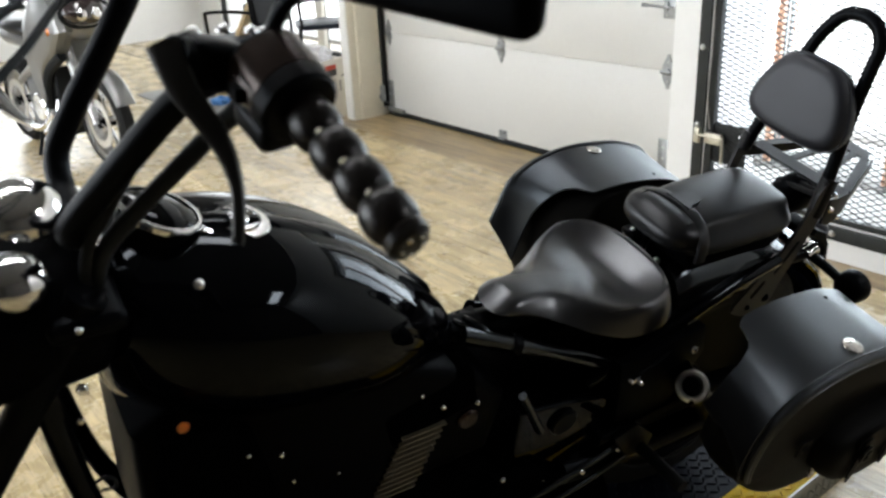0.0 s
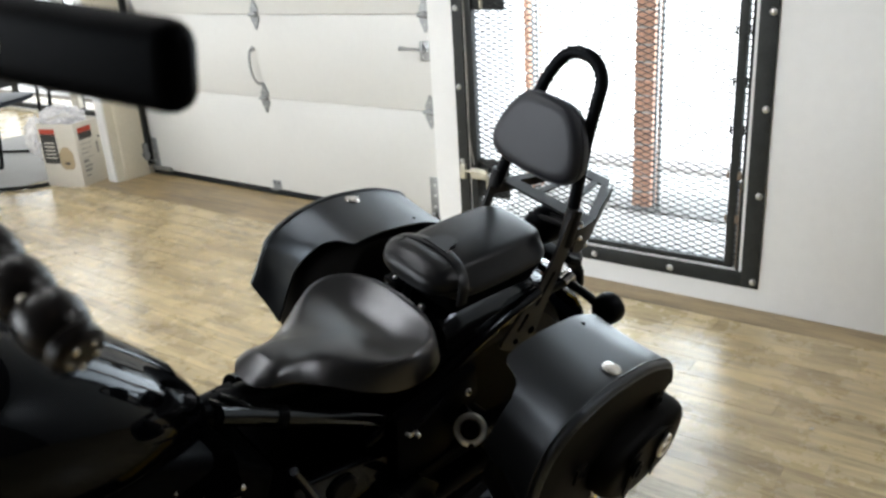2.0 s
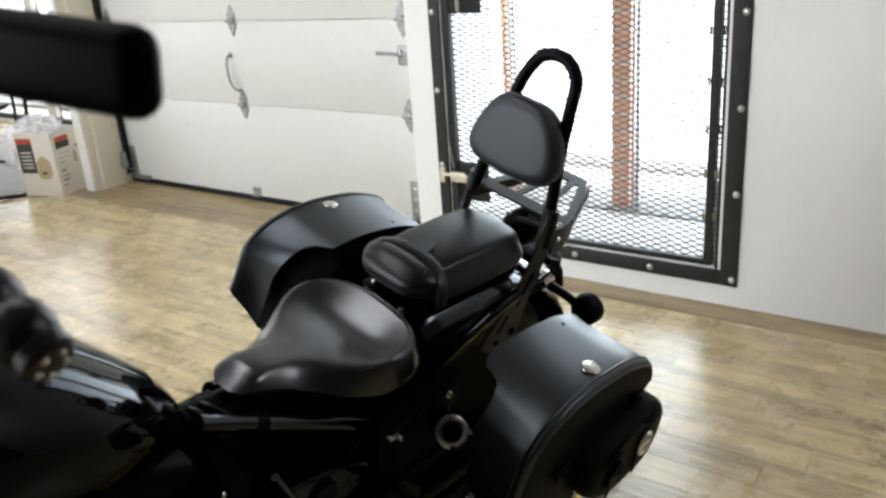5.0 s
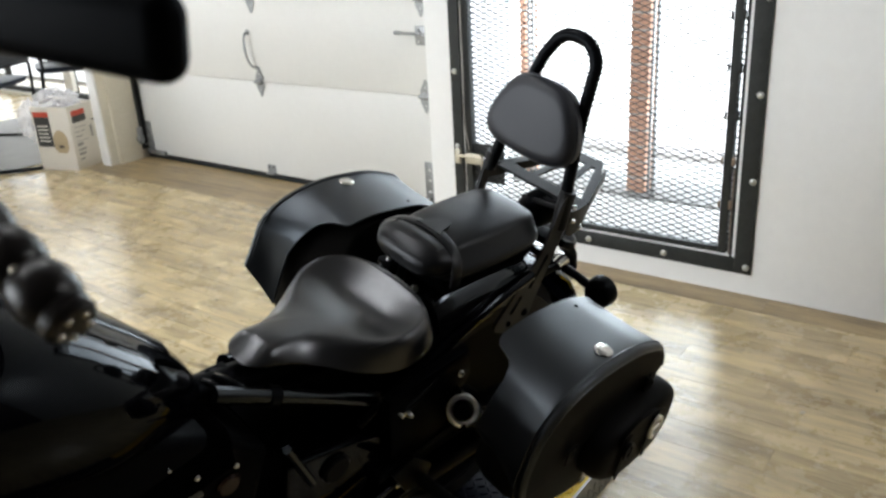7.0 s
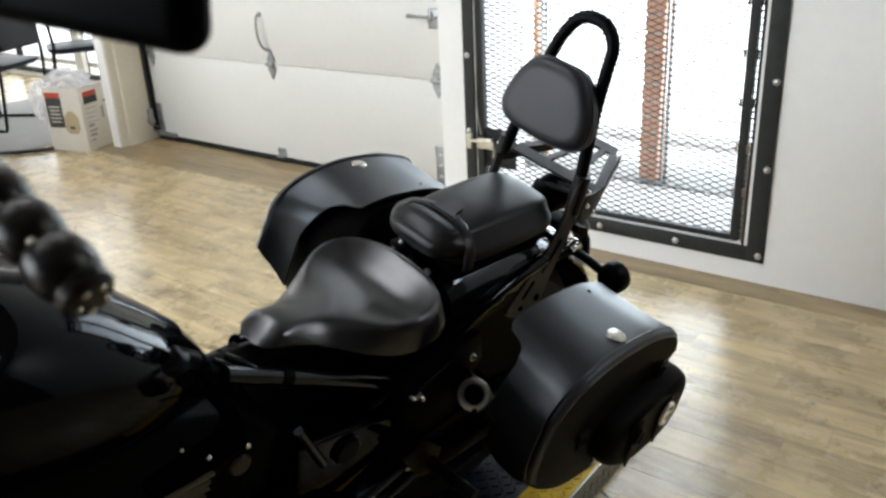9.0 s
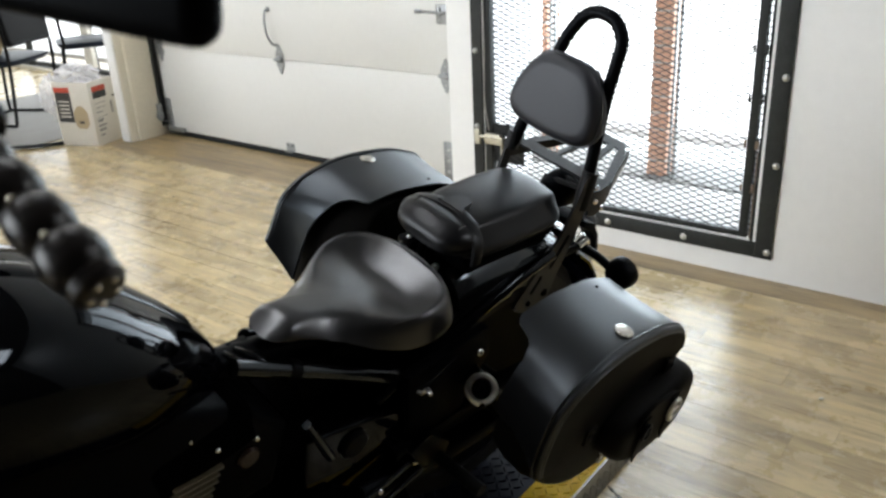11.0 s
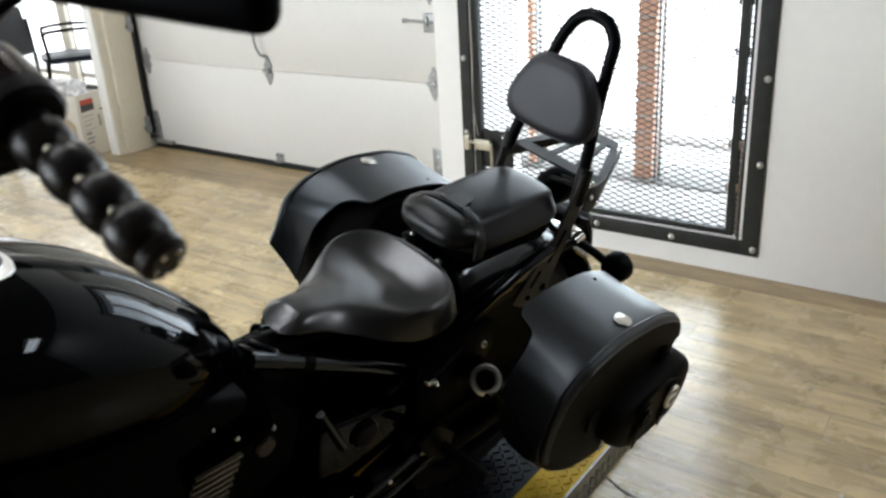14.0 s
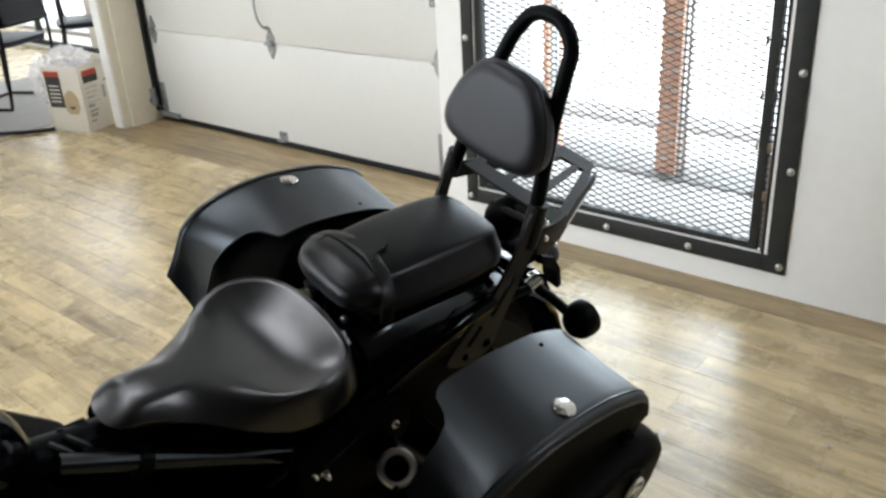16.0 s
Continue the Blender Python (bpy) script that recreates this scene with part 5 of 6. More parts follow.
for z0, y0 in ((0.345, -0.165), (0.305, -0.172)):
    part("linkage_rod", tube([(-0.34, y0, z0 - 0.05), (-0.20, y0 - 0.004, z0), (-0.02, y0, z0 + 0.03), (0.10, y0 + 0.01, z0 + 0.05)], 0.006, 8), GLOSSROD, BIKE, "thin black linkage rod")
for bx, by, bz in ((-0.30, -0.176, 0.30), (-0.235, -0.178, 0.315), (-0.05, -0.172, 0.37), (0.04, -0.165, 0.38)):
    part("rod_bolt", dome((bx, by, bz), (-0.2, -1, 0.5), 0.006, 0.005, 8), CHROME, BIKE)
cov = part("engine_cover", turned([(0, 0.115), (0.02, 0.115), (0.038, 0.10), (0.046, 0.07), (0.048, 0.005)], (-0.40, -0.12, 0.30), (0, -1, 0), 32), ENGINE, BIKE, "round black engine cover")
cov2 = part("sprocket_cover", slab_profile([(-0.30, 0.34), (-0.24, 0.425), (-0.14, 0.41), (-0.07, 0.34), (-0.09, 0.24), (-0.20, 0.20), (-0.29, 0.24)], -0.158, -0.12, 0.012, 3), ENGINE, BIKE, "black sprocket cover")
for k in range(8):
    a = 2 * math.pi * k / 8 + 0.2
    part("cover_screw", dome((-0.40 + 0.103 * math.cos(a), -0.141, 0.30 + 0.103 * math.sin(a)), (0, -1, 0), 0.0055, 0.005, 8), CHROME, cov)
for x, z in ((-0.227, 0.428), (-0.129, 0.372), (-0.28, 0.30), (-0.20, 0.22), (-0.10, 0.28)):
    part("cover_screw", dome((x, -0.154, z), (0, -1, 0), 0.006, 0.005, 8), CHROME, cov2)
cyl = part("cylinder_block", moved(box(-0.075, 0.075, -0.115, 0.10, -0.12, 0.13, 0.012), pose(-0.415, 0, 0.51, 0, -14)), ENGINE, BIKE, "black finned cylinders")
for k in range(11):
    part("cooling_fin", moved(box(-0.042, 0.036 - 0.002 * (k % 2), -0.012, 0.0, -0.0016, 0.0016), pose(-0.425 + 0.0045 * k, -0.114, 0.475 + 0.0125 * k)), FINEDGE, cyl, "machined fin edge")
for k in range(7):
    part("cooling_fin", box(-0.350 + 0.004 * k, -0.315 + 0.004 * k, -0.118, -0.108, 0.478 + 0.0125 * k, 0.481 + 0.0125 * k), ENGINE, cyl)
part("cylinder_head", moved(box(-0.085, 0.085, -0.12, 0.11, -0.03, 0.06, 0.015, 3), pose(-0.365, 0, 0.62, 0, -14)), ENGINE, BIKE)
for bx, by, bz in ((-0.353, -0.122, 0.638), (-0.289, -0.124, 0.621)):
    part("head_bolt", dome((bx, by, bz), (-0.3, -1, 0.5), 0.005, 0.005, 10), CHROME, BIKE)
part("head_cover", moved(disc((0, 0, 0), (0, -1, 0), 0.02, 0.014, 0.004), pose(-0.30, -0.112, 0.585)), BRONZE, BIKE, "bronze-tinted head plug")
part("air_box", slab_profile([(-0.80, 0.50), (-0.80, 0.78), (-0.70, 0.84), (-0.45, 0.76), (-0.30, 0.68), (-0.22, 0.60), (-0.24, 0.48), (-0.50, 0.46)], -0.118, 0.118, 0.02, 3), MATTE, BIKE, "black air box under the tank")
for s in (-1, 1):
    part("radiator_shroud", slab_profile([(-0.770, 0.40), (-0.785, 0.70), (-0.775, 0.80), (-0.66, 0.76), (-0.60, 0.50), (-0.66, 0.30), (-0.76, 0.26)], s * 0.120, s * 0.150, 0.012, 3), ENGINE, BIKE, "black radiator shroud")
part("radiator", box(-0.765, -0.735, -0.10, 0.10, 0.38, 0.70, 0.006), MATTE, BIKE, "black radiator")
for k in range(14):
    part("radiator_fin", box(-0.773, -0.7655, -0.095, 0.095, 0.385 + 0.0225 * k, 0.389 + 0.0225 * k), SATIN, BIKE)
for s in (-1, 1):
    part("down_tube", tube([(-0.868, s * 0.07, 0.93), (-0.873, s * 0.105, 0.85), (-0.857, s * 0.112, 0.70), (-0.82, s * 0.115, 0.50), (-0.72, s * 0.12, 0.25)], 0.0155, 12), PAINT, BIKE, "gloss black down tube")
part("hose_loop", tube([(-0.846, -0.122, 0.742), (-0.836, -0.128, 0.752), (-0.826, -0.130, 0.744), (-0.827, -0.129, 0.730), (-0.842, -0.122, 0.724)], 0.0022, 8), RUBBER, BIKE, "small black wire loop")
part("exhaust_pipe", tube([(-0.46, 0.09, 0.42), (-0.60, 0.13, 0.36), (-0.62, 0.15, 0.22), (-0.40, 0.17, 0.16), (0.10, 0.18, 0.17)], 0.022, 12), SATIN, BIKE, "black exhaust pipe")
part("footpeg", tube([(-0.80, -0.14, 0.29), (-0.80, -0.22, 0.29), (-0.80, -0.27, 0.29)], 0.014, 12), RUBBER, BIKE, "black rubber rider footpeg")
part("shift_rod", tube([(-0.78, -0.16, 0.32), (-0.50, -0.175, 0.36), (-0.27, -0.17, 0.40)], 0.005, 8), CHROME, BIKE)
part("side_stand", tube([(-0.38, -0.12, 0.18), (-0.36, -0.16, 0.10), (-0.34, -0.21, 0.062)], 0.012, 10), SATIN, BIKE, "black side stand")

for bx, by, bz, br in ((-0.841, -0.155, 0.927, 0.011), (-0.849, -0.155, 0.883, 0.007), (-0.832, -0.150, 1.0, 0.007), (-0.670, -0.152, 0.727, 0.006), (-0.626, -0.152, 0.704, 0.006), (-0.609, -0.150, 0.639, 0.005), (-0.399, -0.130, 0.690, 0.005), (-0.531, -0.130, 0.59, 0.005)):
    part("case_bolt", dome((bx, by, bz), (-0.3, -0.8, 0.5), br * 0.6, br * 0.5, 10), CHROME, BIKE)
part("side_reflector", dome((-0.745, -0.150, 0.815), (0, -1, 0.2), 0.008, 0.003, 10), AMBER, BIKE, "small amber reflector")
part("tank_badge", dome((-0.700, -0.108, 0.985), (-0.2, -0.7, 0.7), 0.006, 0.004, 12), BRIGHT, tank, "small bright tank stud")

part("lamp_nacelle", loft([ring_yz(x, 0, z, ry, rz, 24, 3.0) for x, ry, rz, z in [(-1.06, 0.08, 0.07, 0.925), (-1.04, 0.100, 0.085, 0.925), (-0.95, 0.118, 0.085, 0.945), (-0.86, 0.122, 0.080, 0.945), (-0.81, 0.115, 0.078, 0.945), (-0.79, 0.09, 0.06, 0.945)]]), MATTE, BIKE, "black nacelle round the headlamp", 60)

# fork, headlamp, handlebar and controls
for s in (-1, 1):
    f = part("fork_leg", tube([(-0.815, s * 0.10, 1.0), (-1.0, s * 0.10, 0.70)], 0.021, 14, smooth=False), SATIN, BIKE, "black fork leg")
    part("lower_leg", tube([(-1.0, s * 0.10, 0.70), (-1.295, s * 0.10, 0.33)], 0.029, 14, smooth=False), SATIN, f)
part("top_clamp", join(box(-0.86, -0.78, -0.13, 0.13, 0.965, 0.99, 0.01, 3), turned([(0, 0.020), (0.008, 0.018), (0.012, 0.005)], (-0.815, -0.10, 0.99), (0, 0, 1), 14), turned([(0, 0.020), (0.008, 0.018), (0.012, 0.005)], (-0.815, 0.10, 0.99), (0, 0, 1), 14)), SATIN, BIKE, "black top clamp")
part("riser", join(turned([(0, 0.022), (0.05, 0.020), (0.058, 0.012)], (-0.80, -0.045, 0.985), (0.0, 0, 1), 16), turned([(0, 0.022), (0.05, 0.020), (0.058, 0.012)], (-0.80, 0.045, 0.985), (0.0, 0, 1), 16)), CHROME, BIKE, "chrome bar risers")
hl = part("headlamp", turned([(0, 0.03), (0.02, 0.06), (0.06, 0.085), (0.11, 0.092), (0.125, 0.088)], (-0.97, 0, 0.90), (-1, 0, 0.0), 32), CHROME, BIKE, "round chrome headlamp")
part("lens", dome((-1.095, 0, 0.90), (-1, 0, 0), 0.085, 0.02, 28), MIRRORGLASS, hl)
bars = part("handlebar", tube([(-0.80, 0.0, 1.04), (-0.805, -0.05, 1.045), (-0.815, -0.095, 1.085), (-0.765, -0.130, 1.165), (-0.712, -0.155, 1.235), (-0.678, -0.185, 1.266), (-0.652, -0.23, 1.262), (-0.637, -0.262, 1.255), (-0.620, -0.36, 1.226)], 0.0145, 14, res=8), SATIN, BIKE, "tall black handlebar")
part("handlebar", tube([(-0.80, 0.0, 1.04), (-0.803, 0.045, 1.045), (-0.797, 0.076, 1.075), (-0.768, 0.080, 1.128), (-0.738, 0.083, 1.175), (-0.700, 0.090, 1.235), (-0.672, 0.120, 1.266), (-0.653, 0.20, 1.262), (-0.620, 0.40, 1.222)], 0.0145, 14, res=8), SATIN, BIKE, "tall black handlebar")


def grip(base, step, parent, beads=4):
    """Rubber grip of round swelling beads with a capped end."""
    base, step = Vector(base), Vector(step)
    d = step.length
    prof = [(0, 0.020)]
    for b in range(beads):
        big = 0.0222 if b < beads - 1 else 0.0230
        for k in range(1, 9):
            u = k / 8
            prof.append((d * (b + u), 0.0172 + (big - 0.0172) * math.sin(math.pi * u) ** 0.6))
    prof += [(d * beads + 0.002, 0.0195), (d * beads + 0.010, 0.019), (d * beads + 0.014, 0.015), (d * beads + 0.0148, 0.004)]
    g = part("grip", turned(prof, base, step, 28), GRIP, parent, "ribbed black rubber grip with round beads")
    ax = step.normalized()
    side = (Vector((-0.41, -0.73, 0.54)) - ax * ax.dot(Vector((-0.41, -0.73, 0.54)))).normalized()
    for b in range(1, beads):
        part("stud", dome(base + step * b + side * 0.0165, side, 0.0035, 0.003, 8), BRASS, g, "small bright stud")
    other = ax.cross(side)
    for k in range(5):
        a = 2 * math.pi * k / 5
        p = base + step * beads + ax * 0.0145 + (math.cos(a) * side + math.sin(a) * other) * 0.0105
        part("end_stud", dome(p, ax, 0.0028, 0.002, 8), DULLCHROME, g)
    return g


STEP = Vector((0.0052, -0.0315, -0.0095))
A0 = Vector((-0.631, -0.324, 1.242))
grip(A0 - STEP * 2, STEP * 1.06, BIKE)
grip((-0.636, 0.275, 1.251), (0.0052, 0.0315, -0.0085), BIKE)
ax = STEP.normalized()
sw = part("switch_housing", turned([(0, 0.026), (0.004, 0.032), (0.040, 0.035), (0.046, 0.036), (0.066, 0.036), (0.070, 0.032), (0.071, 0.02)], A0 - STEP * 2 - ax * 0.072, ax, 24), SATIN, BIKE, "black switch housing")
part("housing_block", moved(box(-0.028, 0.028, -0.028, 0.028, -0.016, 0.012, 0.008, 3), pose(-0.650, -0.222, 1.238, 10, 0, 8)), SATIN, sw)
part("bronze_strip", turned([(0, 0.0365), (0.02, 0.0372), (0.04, 0.0365)], A0 - STEP * 2 - ax * 0.062, ax, 24), BRONZE, sw, "bronze-tinted housing band")
part("switch_button", join(box(-0.690, -0.676, -0.235, -0.215, 1.262, 1.276, 0.003), box(-0.672, -0.66, -0.262, -0.246, 1.270, 1.282, 0.003)), MATTE, sw)
perch = part("lever_perch", join(moved(box(-0.030, 0.030, -0.020, 0.020, -0.022, 0.022, 0.009, 3), pose(-0.690, -0.178, 1.275, 0, 20, 20)), tube([(-0.690, -0.178, 1.275), (-0.725, -0.192, 1.292)], 0.018, 12, smooth=False)), SATIN, BIKE, "black clutch perch")
part("perch_bolt", join(dome((-0.700, -0.165, 1.298), (0, 0, 1), 0.007, 0.006, 10), dome((-0.675, -0.170, 1.299), (0, 0, 1), 0.007, 0.006, 10), dome((-0.655, -0.180, 1.300), (0, 0, 1), 0.006, 0.005, 10)), CHROME, perch)


def blade(pts, wide, thick):
    path = curve_points(pts, False, 6)
    rings = []
    n = len(path)
    for i, p in enumerate(path):
        u = i / (n - 1)
        t = (path[min(i + 1, n - 1)] - path[max(i - 1, 0)]).normalized()
        side = Vector((0.75, -0.25, 0.25))
        side = (side - t * side.dot(t)).normalized()
        oth = t.cross(side)
        w = np.interp(u, [0, 0.3, 0.6, 0.9, 1.0], wide)
        h = np.interp(u, [0, 0.3, 0.6, 0.9, 1.0], thick)
        rings.append([p + side * w * math.copysign(abs(math.cos(a)) ** 0.7, math.cos(a)) + oth * h * math.copysign(abs(math.sin(a)) ** 0.7, math.sin(a)) for a in [2 * math.pi * k / 14 for k in range(14)]])
    return loft(rings)


part("clutch_lever", blade([(-0.730, -0.185, 1.300), (-0.726, -0.215, 1.275), (-0.709, -0.250, 1.241), (-0.706, -0.275, 1.215), (-0.714, -0.300, 1.192), (-0.719, -0.308, 1.180)], (0.015, 0.011, 0.006, 0.0048, 0.0055), (0.008, 0.006, 0.005, 0.004, 0.005)), LEVER, BIKE, "black clutch lever")
part("clutch_cable", tube([(-0.732, -0.17, 1.285), (-0.715, -0.140, 1.235), (-0.770, -0.105, 1.12), (-0.808, -0.085, 1.03), (-0.80, -0.08, 0.90)], 0.007, 10), RUBBER, BIKE, "black clutch cable")
part("wiring_sleeve", tube([(-0.66, -0.19, 1.245), (-0.705, -0.150, 1.175), (-0.780, -0.095, 1.06), (-0.80, -0.08, 1.0), (-0.81, -0.05, 0.90)], 0.0095, 10), RUBBER, BIKE, "black wiring sleeve")
part("brake_hose", tube([(-0.66, 0.20, 1.28), (-0.74, 0.15, 1.28), (-0.80, 0.06, 1.26), (-0.86, 0.0, 1.24), (-0.90, -0.02, 1.16), (-0.90, 0.0, 1.0)], 0.005, 8), RUBBER, BIKE, "thin black brake hose")
part("throttle_cable", tube([(-0.65, 0.22, 1.27), (-0.74, 0.12, 1.25), (-0.81, 0.02, 1.225), (-0.87, -0.04, 1.19), (-0.90, -0.03, 1.08), (-0.86, 0.0, 0.95)], 0.0045, 8), RUBBER, BIKE, "thin black throttle cable")

# mirrors, their long sides level
for s in (-1, 1):
    ex = Vector((0.33, s * 0.935, 0.13 if s < 0 else -0.13)).normalized()
    ez = (Vector((0, 0.2756, 0.9613)) - ex * ex.dot(Vector((0, 0.2756, 0.9613)))).normalized()
    ey = ez.cross(ex)
    cen = Vector((-0.551, -0.430, 1.404)) - Vector((0.33, -0.935, 0.13)).normalized() * 0.105 if s < 0 else Vector((-0.58, 0.34, 1.36))
    mm = Matrix(((ex.x, ey.x, ez.x, cen.x), (ex.y, ey.y, ez.y, cen.y), (ex.z, ey.z, ez.z, cen.z), (0, 0, 0, 1)))
    mir = part("mirror", moved(box(-0.105, 0.105, -0.016, 0.016, -0.027, 0.027, 0.0155, 5), mm), MATTE, BIKE, "black rectangular mirror housing")
    part("glass", moved(box(-0.088, 0.088, 0.0162, 0.0175, -0.011, 0.011, 0.0), mm), MIRRORGLASS, mir)
    part("stem", tube([(-0.660, s * 0.190, 1.275), (-0.645, s * 0.200, 1.305), (-0.632, s * 0.205, 1.332), (-0.610, s * 0.24, 1.362), cen - ex * 0.04], 0.007, 10), SATIN, mir)
    part("stem_ball", dome(cen - ex * 0.03 - ey * 0.013, -ey, 0.008, 0.006, 12), BRASS, mir)

# ---- things by the pillar and in the bay ----
def local_frame(origin, ex):
    """A pose with its x axis along ex on the floor."""
    return pose(*origin) @ pose(0, 0, 0, 0, 0, math.degrees(math.atan2(ex[1], ex[0])))


BW, BD, BH = 0.24, 0.225, 0.375
carton = empty("cardboard_box", local_frame((-0.172, 1.298, 0.0), (0.225, 0.075)) @ Matrix.Diagonal((1.0, 1.25, 1.08, 1.0)), "open white printed cardboard box beside the pillar", "box")
part("front_side", box(0.0, BW, 0.0, 0.004, 0.0, BH, 0.001), CARD, carton)
part("left_side", box(0.0, 0.004, 0.0045, BD, 0.0, BH, 0.001), CARD, carton)
part("back_side", box(0.0045, BW, BD - 0.004, BD, 0.0, BH, 0.001), CARD, carton)
part("right_side", box(BW - 0.004, BW, 0.0045, BD - 0.0045, 0.0, BH, 0.001), CARD, carton)
part("base", box(0.0045, BW - 0.0045, 0.0045, BD - 0.0045, 0.001, 0.006), CARD, carton)
part("flap", moved(box(0.004, BW - 0.004, 0.005, 0.008, -0.09, 0.0, 0.001), pose(0, 0, BH, 12)), CARD, carton)


def print_front(x0, x1, z0, z1, mat, lift=0.0008):
    return part("print_bar", box(x0, x1, -lift, 0.0, z0, z1), mat, carton)


def print_left(y0, y1, z0, z1, mat, lift=0.0008):
    return part("print_bar", box(-lift, 0.0, y0, y1, z0, z1), mat, carton)


print_front(0.03, 0.15, 0.315, 0.345, INKRED)
print_front(0.03, 0.15, 0.275, 0.3145, INKDARK)
for k, (w, h) in enumerate([(0.10, 0.004), (0.09, 0.004), (0.06, 0.006), (0.10, 0.003), (0.05, 0.018), (0.07, 0.012), (0.06, 0.016), (0.04, 0.010)]):
    print_front(0.035, 0.035 + w, 0.245 - 0.027 * k, 0.245 - 0.027 * k + h, INKGREY)
print_front(0.17, 0.19, 0.17, 0.24, INKGREY)
print_front(0.195, 0.225, 0.262, 0.270, INKDARK)
print_left(0.12, 0.215, 0.315, 0.345, INKRED)
print_left(0.12, 0.215, 0.14, 0.3145, INKDARK)
for k in range(5):
    print_left(0.135, 0.20, 0.17 + 0.022 * k, 0.178 + 0.022 * k, CARD, 0.0016)
jug = part("jug_print", slab_profile([(0.03, 0.13), (0.05, 0.105), (0.10, 0.105), (0.118, 0.13), (0.118, 0.20), (0.10, 0.225), (0.085, 0.24), (0.065, 0.24), (0.045, 0.225), (0.03, 0.20)], 0.0, 0.0012), CARDTAN, carton, "tan jug drawn on the side")
jug.matrix_basis = Matrix(((0, -1, 0, -0.0002), (1, 0, 0, 0), (0, 0, 1, 0), (0, 0, 0, 1)))
part("print_bar", box(-0.003, -0.0016, 0.06, 0.09, 0.135, 0.150), INKDARK, carton)

# crumpled clear film spilling out of the box
film = bmesh.new()
bmesh.ops.create_icosphere(film, subdivisions=5, radius=1.0)
for v in film.verts:
    n = noise.fractal(v.co * 2.6, 1.0, 2.2, 5) * 0.28 + abs(noise.noise(v.co * 7.0)) * 0.10
    v.co *= 0.86 + n
    v.co = Vector((v.co.x * 0.115, v.co.y * 0.16, v.co.z * 0.09 - 0.02 * max(0, v.co.y)))
single("plastic_wrap", film, FILM, "crumpled clear plastic wrap bulging from a box", "plastic wrap", m=local_frame((-0.172, 1.298, 0.0), (0.225, 0.075)) @ pose(0.115, 0.17, 0.425), sharp=12)
film2 = bmesh.new()
bmesh.ops.create_icosphere(film2, subdivisions=4, radius=1.0)
for v in film2.verts:
    n = noise.fractal(v.co * 3.1 + Vector((7, 1, 3)), 1.0, 2.2, 5) * 0.35
    v.co *= 0.85 + n
    v.co = Vector((v.co.x * 0.075, v.co.y * 0.085, v.co.z * 0.15))
single("plastic_bag", film2, FILM, "clear plastic bag hanging over a box edge", "plastic bag", m=local_frame((-0.172, 1.298, 0.0), (0.225, 0.075)) @ pose(0.05, 0.33, 0.30), sharp=12)


def chair(m):
    c = empty("chair", m, "black sled-base chair with a slate vinyl seat", "chair", "chairs in the bay")
    w, d = 0.25, 0.22
    for s in (-1, 1):
        part("leg", tube([(s * w, -d, 0.80), (s * w, -d - 0.01, 0.46), (s * w, -d + 0.03, 0.10), (s * w, -d + 0.05, 0.014), (s * w, -d + 0.10, 0.012), (s * w, d - 0.05, 0.012), (s * w, d, 0.014), (s * w, d + 0.01, 0.10), (s * w, d - 0.02, 0.44)], 0.012, 8), CHAIRBLACK, c)
        part("arm", tube([(s * w, -d, 0.66), (s * (w + 0.01), -0.05, 0.67), (s * (w + 0.01), d - 0.05, 0.66), (s * w, d - 0.02, 0.62), (s * w, d - 0.03, 0.44)], 0.013, 8), CHAIRBLACK, c)
    part("crossbar", tube([(-w, d, 0.013), (w, d, 0.013)], 0.011, 8, smooth=False), RUBBER, c)
    part("seat", cushion(mirrored([(-0.24, 0.0), (-0.235, 0.19), (-0.19, 0.235), (0.0, 0.245), (0.17, 0.235), (0.23, 0.20), (0.245, 0.0)]), (0, 0), lambda x, y, rho: 0.475 - 0.02 * rho ** 4 + 0.006 * rho, lambda x: 0.415, [0.03, 0.3, 0.6, 0.8, 0.92, 1.0]), CHAIRBLUE, c, "slate blue vinyl seat", 60)
    back = part("backrest", moved(box(-0.235, 0.235, -0.028, 0.028, -0.17, 0.17, 0.026, 4), pose(0, -d + 0.01, 0.72, -8)), CHAIRBLACK, c, "black padded back")
    part("back_piping", moved(tube([(-0.2, -0.03, -0.15), (0.2, -0.03, -0.15)], 0.006, 6, smooth=False), pose(0, -d + 0.01, 0.72, -8)), RUBBER, back)
    return c


first = chair(pose(-0.04, 2.60, 0.001, 0, 0, 28))
copy_thing(first, pose(0.76, 2.80, 0.001, 0, 0, 62))
single("wooden_board", box(-0.045, 0.045, -0.02, 0.02, 0.0, 1.0, 0.004), PINE, "pale pine board leaning against a chair", "board", m=pose(-0.36, 2.62, 0.0, 14, 24, 20))
single("hose", tube([(-0.62, 2.05, 0.012), (-0.56, 1.86, 0.012), (-0.44, 1.70, 0.012), (-0.30, 1.59, 0.012), (-0.16, 1.57, 0.012), (0.05, 1.62, 0.012), (0.20, 1.58, 0.012)], 0.012, 8), RUBBER, "black rubber hose lying on the floor", "hose")
rag = bmesh.new()
bmesh.ops.create_icosphere(rag, subdivisions=3, radius=1.0)
for v in rag.verts:
    v.co *= 0.8 + 0.5 * noise.fractal(v.co * 2.0, 1.0, 2.0, 3)
    v.co = Vector((v.co.x * 0.07, v.co.y * 0.10, max(-0.024, v.co.z * 0.045)))
single("rag", rag, plain("blue_cloth", (0.08, 0.22, 0.5), 0.8, vary=0.2, bump=0.2), "crumpled blue cloth on the floor", "rag", m=pose(-0.42, 2.45, 0.026, 0, 0, 30))
